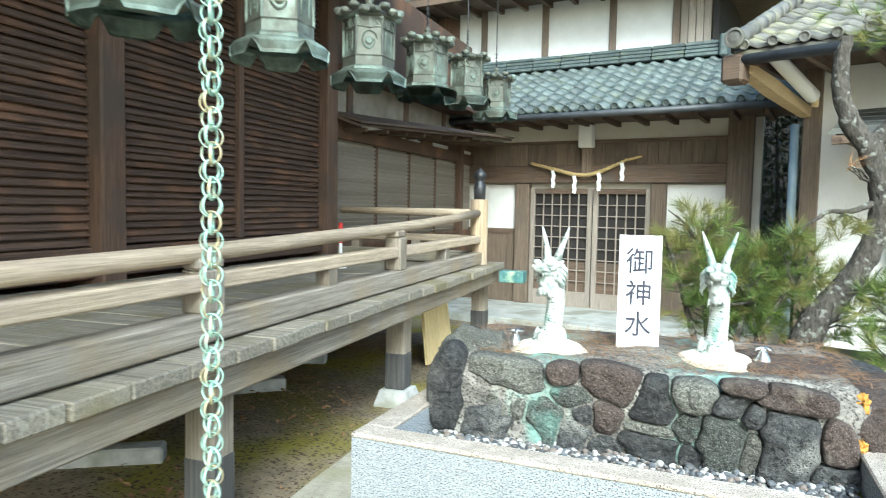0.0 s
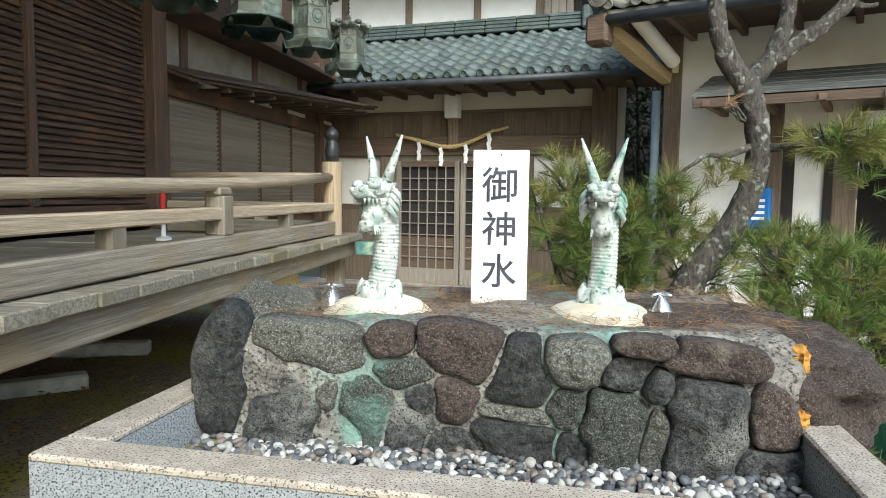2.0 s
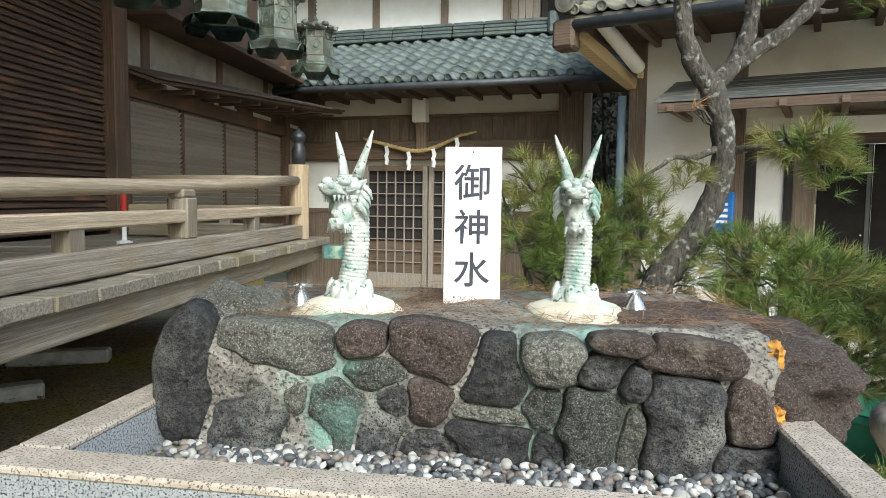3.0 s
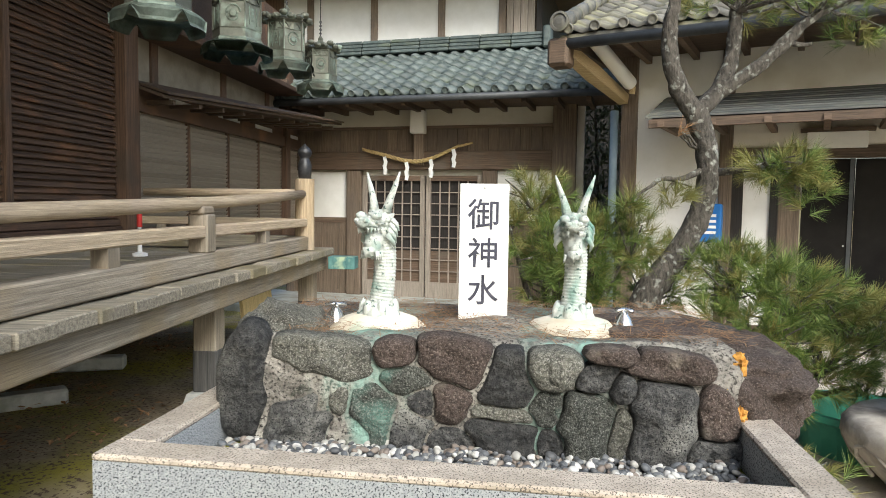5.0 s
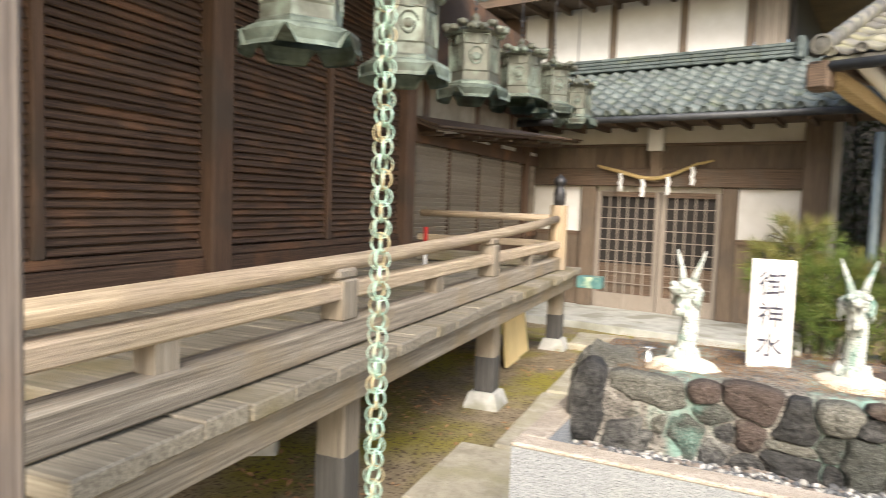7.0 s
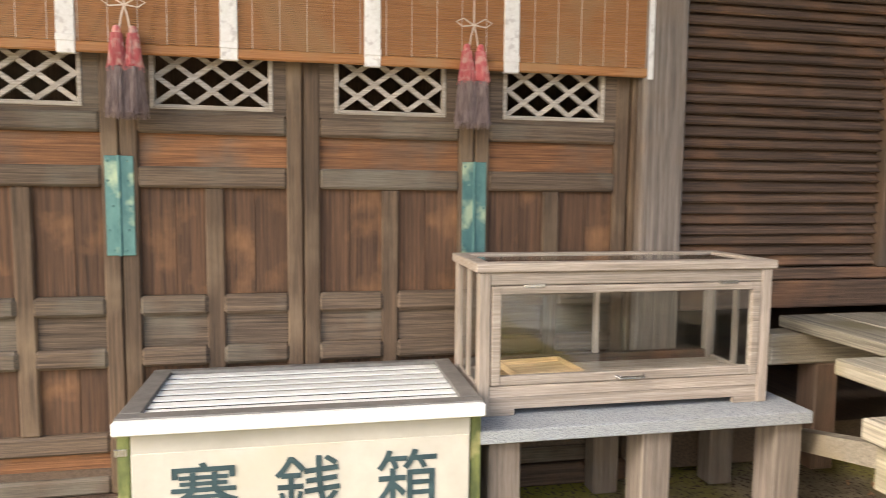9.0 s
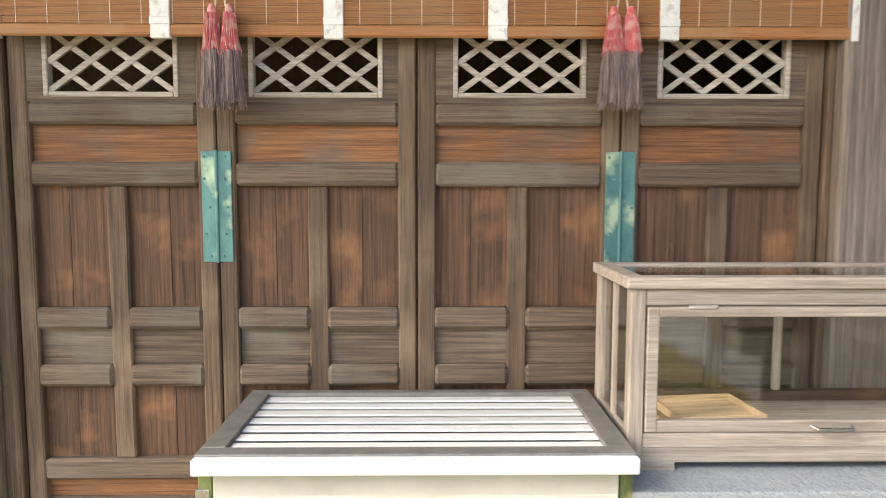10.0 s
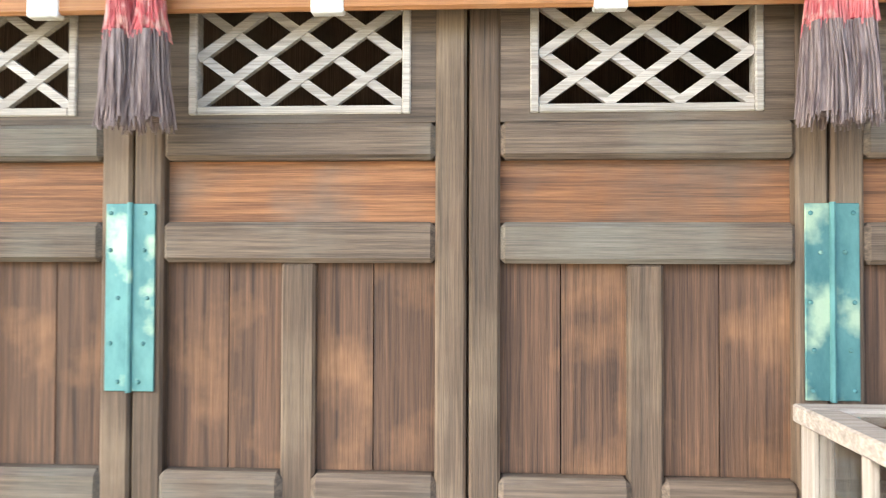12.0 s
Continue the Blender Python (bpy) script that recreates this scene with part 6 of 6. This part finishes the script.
        tube(b, [(-0.47, e0 - 0.06 + d * math.cos(pitch), ez + 0.10 + d * math.sin(pitch)), (-0.47, e0 - 0.06 + (d + 0.25) * math.cos(pitch), ez + 0.12 + (d + 0.25) * math.sin(pitch))], [0.085, 0.075], 12)
        P("verge_tile", b, tile2_m, smooth=True)
    b = bmesh.new()
    lathe(b, [(0.10, 0), (0.10, 0.03), (0.075, 0.035), (0.07, 0.02), (0.03, 0.03)], seg=18)
    b.transform(Matrix.Translation((-0.47, e0 - 0.10, ez + 0.12)) @ Matrix.Rotation(radians(90), 4, "X"))
    P("verge_end", b, tile2_m, "round moulded end tile")
    P("gutter_hopper", F(-0.62, -0.40, e0 - 0.06, e0 + 0.18, ez - 0.30, ez - 0.02, bevel=0.03), dark_x, "dark copper hopper")
    kb = bmesh.new()
    tube(kb, [(-0.46, e0 + 0.15, ez - 0.13), (-0.30, e0 + 0.5, ez - 0.30), (-0.12, -0.08, ez - 0.50)], [0.085, 0.10, 0.075], 4)
    P("eave_bracket", kb, bracket_m, "yellowed curved bracket arm")
    pb = bmesh.new()
    tube(pb, [(-0.22, -0.10, 0), (-0.22, -0.10, ez - 0.62)], 0.045, 12)
    P("drainpipe", pb, pipe_m, "blue-grey drainpipe", smooth=True)
    bx = P("blue_box", F(0.74, 0.96, -0.16, -0.001, 0.95, 1.36, bevel=0.015), blue_m, "blue plastic box with pale marks")
    for k in range(4):
        P("label_bar", F(0.79, 0.91, -0.166, -0.161, 1.04 + k * 0.06, 1.07 + k * 0.06), paper, "", bx)
    return t


pine_house()


def tube_lamp():
    t = thing("tube_lamp", (1.26, 7.2, 2.6), "white capsule-shaped outdoor lamp fixed under the eaves", "lamp")
    a, b = Vector((0.93, 6.95, 2.86)), Vector((1.36, 7.30, 2.50))
    bm = bmesh.new()
    d = (b - a).normalized()
    tube(bm, [a - d * 0.05, a - d * 0.03, a, b, b + d * 0.03, b + d * 0.05], [0.03, 0.06, 0.075, 0.075, 0.06, 0.03], 16)
    part("cover", bm, lamp_m, t, "milky white cover", smooth=True)
    cb = bmesh.new()
    tube(cb, [b + d * 0.05, b + Vector((0.03, 0.05, -0.10))], 0.035, 8)
    part("mount", cb, bracket_m, t)
    wb = bmesh.new()
    tube(wb, [a + Vector((0.03, 0, 0.05)), a + Vector((0.02, -0.01, 0.16)), a + Vector((0.06, 0, 0.22))], 0.006, 6)
    part("wire", wb, iron, t)


tube_lamp()


# ---- dark planting between the buildings ----
def dark_hedge():
    bm = bmesh.new()
    for k in range(5000):
        x, y, z = random.uniform(0.7, 2.2), random.uniform(10.0, 11.8), random.uniform(-0.4, 3.2)
        m = pose(x, y, z, random.uniform(0, 360), random.uniform(0, 360), random.uniform(0, 360))
        r = random.uniform(0.03, 0.07)
        bm.faces.new([bm.verts.new(m @ Vector(p)) for p in ((-r, 0, 0), (0, -r * 0.4, 0), (r, 0, 0), (0, r * 0.4, 0))])
    t = thing("hedge", (1.4, 10.8, -0.4), "dark evergreen shrub in the gap between buildings", "shrub")
    tagged(part("leaves", bm, leaf_m, t), kind="stuff")
    for x in (1.0, 1.5, 1.9):
        b = bmesh.new()
        tube(b, [(x, 10.8, -0.4), (x + 0.1, 10.9, 1.2), (x, 10.8, 2.8)], [0.05, 0.04, 0.02], 7)
        part("stem", b, bark, t)


dark_hedge()
# Added dark backing; keeps the sky from showing through the hedge.
tagged(part("wall_far", B(0.3, 4.5, 12.6, 12.8, -0.5, 4.2), black_z), "added dark backing that hides the sky between buildings", "wall", kind="structure")


# ---- pine ----
def tuft(bm, at, aim, n=34, l=0.10, spread=1.05):
    """One spray of long needles round a shoot."""
    aim = Vector(aim).normalized()
    s1 = aim.orthogonal().normalized()
    s2 = aim.cross(s1)
    at = Vector(at)
    for k in range(n):
        q, r = random.uniform(0, 6.283), spread * math.sqrt(random.random())
        d = (aim + (s1 * math.cos(q) + s2 * math.sin(q)) * r).normalized()
        ll = l * random.uniform(0.75, 1.15)
        p = at - aim * random.uniform(0, 0.05)
        w = d.orthogonal().normalized()
        w = (w * math.cos(q * 3) + d.cross(w) * math.sin(q * 3)) * 0.00085
        e = p + d * ll - Vector((0, 0, 0.012 * random.random()))
        mid = p + d * ll * 0.5
        a0, a1, b0, b1, c = (bm.verts.new(v) for v in (p - w, p + w, mid - w, mid + w, e))
        bm.faces.new((a0, a1, b1, b0))
        bm.faces.new((b0, b1, c))


def spray(name, parent, centre, size, count, mats, root, l=0.088, n=42, up=0.35):
    """A cluster of shoots that fan out from a branch."""
    c, s = Vector(centre), Vector(size)
    for m, share in mats:
        bm = bmesh.new()
        for k in range(int(count * share * 1.35)):
            v = Vector([random.gauss(0, 0.5) for _ in range(3)])
            v = v if v.length < 1 else v.normalized() * random.uniform(0.7, 1)
            p = c + Vector((v.x * s.x, v.y * s.y, v.z * s.z)) * 1.18
            aim = (Vector((v.x, v.y, v.z * 0.6)) + Vector((0, 0, up)) + Vector([random.gauss(0, 0.25) for _ in range(3)]))
            tuft(bm, p, aim if aim.length > 0.05 else (0, 0, 1), n, l)
        tagged(part(name, bm, m, parent), kind="stuff")
    tb = bmesh.new()
    for k in range(max(4, count // 5)):
        v = Vector([random.uniform(-0.8, 0.8) for _ in range(3)])
        p = c + Vector((v.x * s.x, v.y * s.y, v.z * s.z))
        r = Vector(root)
        tube(tb, [r, r.lerp(p, 0.5) + Vector((0, 0, random.uniform(-0.03, 0.03))), p], [0.009, 0.006, 0.003], 5)
    tagged(part("twig_mass", tb, bark, parent), kind="stuff")


def limb(parent, pts, radii, name="limb"):
    """A crooked bough through the points, thickened with bark bumps."""
    bm = bmesh.new()
    P, R = [], []
    for (a, ra), (b, rb) in zip(zip(pts, radii), zip(pts[1:], radii[1:])):
        a, b = Vector(a), Vector(b)
        k = max(3, int((b - a).length / 0.02))
        for i in range(k):
            u = i / k
            P.append(a.lerp(b, u)), R.append(ra + (rb - ra) * u)
    P.append(Vector(pts[-1])), R.append(radii[-1])
    for _ in range(6):
        P = [P[0]] + [(P[i - 1] + P[i] * 2 + P[i + 1]) / 4 for i in range(1, len(P) - 1)] + [P[-1]]
    tube(bm, P, R, 16)
    for v in bm.verts:
        n = noise.fractal(v.co * 28, 0.9, 2, 3)
        v.co += Vector((noise.noise(v.co * 23), noise.noise(v.co * 23 + Vector((7, 0, 0))), 0)) * 0.010 + Vector((n, n, 0)) * 0.003
    return part(name, bm, bark, parent, smooth=True)


def pine_tree():
    Y = 3.17
    t = thing("pine_tree", (0.60, Y, 0.0), "old crooked pine with lichened grey bark and sparse needles", "pine tree")
    limb(t, [(0.52, Y, 0.0), (0.60, Y, 0.45), (0.68, Y, 0.74), (0.80, Y, 0.90), (0.90, Y, 1.07), (0.955, Y, 1.27), (0.945, Y, 1.45), (0.885, Y, 1.61), (0.87, Y, 1.66)], [0.085, 0.08, 0.072, 0.062, 0.056, 0.052, 0.052, 0.056, 0.05], "trunk")
    limb(t, [(0.89, Y, 1.60), (0.79, Y - 0.02, 1.735), (0.74, Y - 0.03, 1.88), (0.735, Y - 0.03, 2.0), (0.75, Y - 0.04, 2.15)], [0.048, 0.046, 0.040, 0.036, 0.030])
    limb(t, [(0.88, Y, 1.62), (0.99, Y + 0.02, 1.72), (1.06, Y + 0.03, 1.90), (1.06, Y + 0.03, 2.11), (1.10, Y + 0.05, 2.35)], [0.045, 0.040, 0.034, 0.030, 0.02])
    limb(t, [(0.99, Y + 0.02, 1.72), (1.18, Y, 1.855), (1.30, Y, 1.97), (1.40, Y, 2.08), (1.62, Y, 2.18)], [0.036, 0.033, 0.030, 0.024, 0.016])
    limb(t, [(1.30, Y, 1.96), (1.36, Y - 0.01, 1.94), (1.40, Y - 0.02, 1.95)], [0.014, 0.012, 0.009])
    limb(t, [(0.95, Y, 1.33), (1.08, Y - 0.06, 1.345), (1.20, Y - 0.10, 1.36), (1.34, Y - 0.12, 1.38)], [0.022, 0.016, 0.012, 0.007])
    limb(t, [(0.95, Y, 1.36), (0.80, Y - 0.05, 1.29), (0.70, Y - 0.08, 1.31), (0.66, Y - 0.1, 1.26), (0.56, Y - 0.12, 1.20)], [0.018, 0.013, 0.010, 0.009, 0.005])
    G = ((needle_a, 0.55), (needle_b, 0.45))
    spray("needles", t, (1.10, Y, 2.20), (0.34, 0.30, 0.13), 52, G, (1.06, Y, 2.11))
    spray("needles", t, (1.45, Y, 2.20), (0.30, 0.28, 0.12), 44, G, (1.40, Y, 2.08))
    spray("needles", t, (1.75, Y, 2.34), (0.28, 0.28, 0.10), 26, G, (1.62, Y, 2.18))
    spray("needles", t, (1.62, Y, 2.02), (0.12, 0.10, 0.08), 14, G, (1.50, Y, 2.1))
    spray("needles", t, (0.98, Y + 0.1, 2.42), (0.45, 0.3, 0.14), 40, G, (1.10, Y, 2.3))
    spray("needles", t, (1.24, Y - 0.1, 1.37), (0.20, 0.16, 0.09), 55, ((needle_a, 0.35), (needle_b, 0.65)), (1.20, Y - 0.1, 1.36))
    spray("needles", t, (1.38, Y - 0.12, 1.25), (0.09, 0.10, 0.11), 24, G, (1.32, Y - 0.12, 1.37))
    spray("needles", t, (0.56, Y - 0.12, 1.18), (0.07, 0.07, 0.05), 10, G, (0.60, Y - 0.1, 1.22), 0.11)
    spray("needles", t, (0.75, Y - 0.1, 1.22), (0.12, 0.08, 0.06), 9, ((needle_b, 1.0),), (0.78, Y - 0.05, 1.29))
    spray("dry_needles", t, (0.78, Y - 0.1, 1.52), (0.04, 0.04, 0.04), 2, ((brown_n, 1.0),), (0.9, Y, 1.45), 0.09, 16)


pine_tree()


def pine_shrub(at, label, clumps):
    t = thing("pine_shrub", at, label, "pine shrub", group="pine shrubs behind the rock")
    for (c, s, n, mats) in clumps:
        st, c = bmesh.new(), Vector(c)
        tube(st, [Vector(at), Vector(at).lerp(c, 0.5) + Vector((0, 0, 0.08)), c], [0.028, 0.018, 0.008], 7)
        part("stem", st, bark, t, smooth=True)
    for (c, s, n, mats) in clumps:
        spray("needles", t, c, s, n, mats, Vector(c) - Vector((0, 0, s[2] * 0.6)), 0.09, 46)


GG, GY = ((needle_a, 0.8), (needle_b, 0.2)), ((needle_a, 0.35), (needle_b, 0.65))
pine_shrub((0.25, 3.3, 0.0), "low green and yellow pine shrub behind the sign", (
    ((0.12, 3.3, 1.20), (0.20, 0.2, 0.12), 50, GY), ((0.18, 3.25, 0.98), (0.26, 0.2, 0.16), 75, GG), ((0.40, 3.2, 0.95), (0.24, 0.2, 0.22), 85, GG),
    ((0.28, 3.3, 0.78), (0.30, 0.2, 0.14), 60, GG), ((0.60, 3.2, 1.0), (0.16, 0.15, 0.16), 36, GY), ((-0.02, 3.3, 1.08), (0.12, 0.15, 0.10), 20, GY), ((0.45, 3.4, 0.6), (0.35, 0.2, 0.15), 50, GG), ((0.80, 3.62, 0.74), (0.22, 0.2, 0.2), 60, GG), ((0.98, 3.6, 0.90), (0.15, 0.15, 0.13), 34, GY)))
pine_shrub((1.15, 3.1, 0.0), "dense bright green pine shrub beside the trunk", (
    ((1.05, 3.05, 0.86), (0.24, 0.22, 0.14), 70, GG), ((1.28, 3.0, 0.78), (0.28, 0.24, 0.18), 95, GG), ((1.10, 2.95, 0.60), (0.30, 0.22, 0.16), 75, GG),
    ((1.55, 3.0, 0.66), (0.20, 0.2, 0.16), 55, GY), ((1.40, 2.9, 0.50), (0.28, 0.2, 0.15), 70, GG), ((1.72, 3.0, 0.60), (0.10, 0.12, 0.14), 24, GY), ((1.22, 2.85, 0.40), (0.25, 0.2, 0.14), 45, GY),
    ((0.98, 2.2, 0.20), (0.22, 0.22, 0.09), 45, ((needle_a, 0.4), (needle_b, 0.6))), ((1.62, 2.95, 0.36), (0.14, 0.12, 0.08), 20, GG)))


def green_rim():
    b = bmesh.new()
    lathe(b, [(0.24, 0), (0.28, 0.16), (0.30, 0.17), (0.30, 0.20), (0.27, 0.20), (0.25, 0.03)], (1.62, 2.98, 0.045), 24)
    solid("green_planter", b, green_m, "round green planter behind the stone post", "planter")


green_rim()
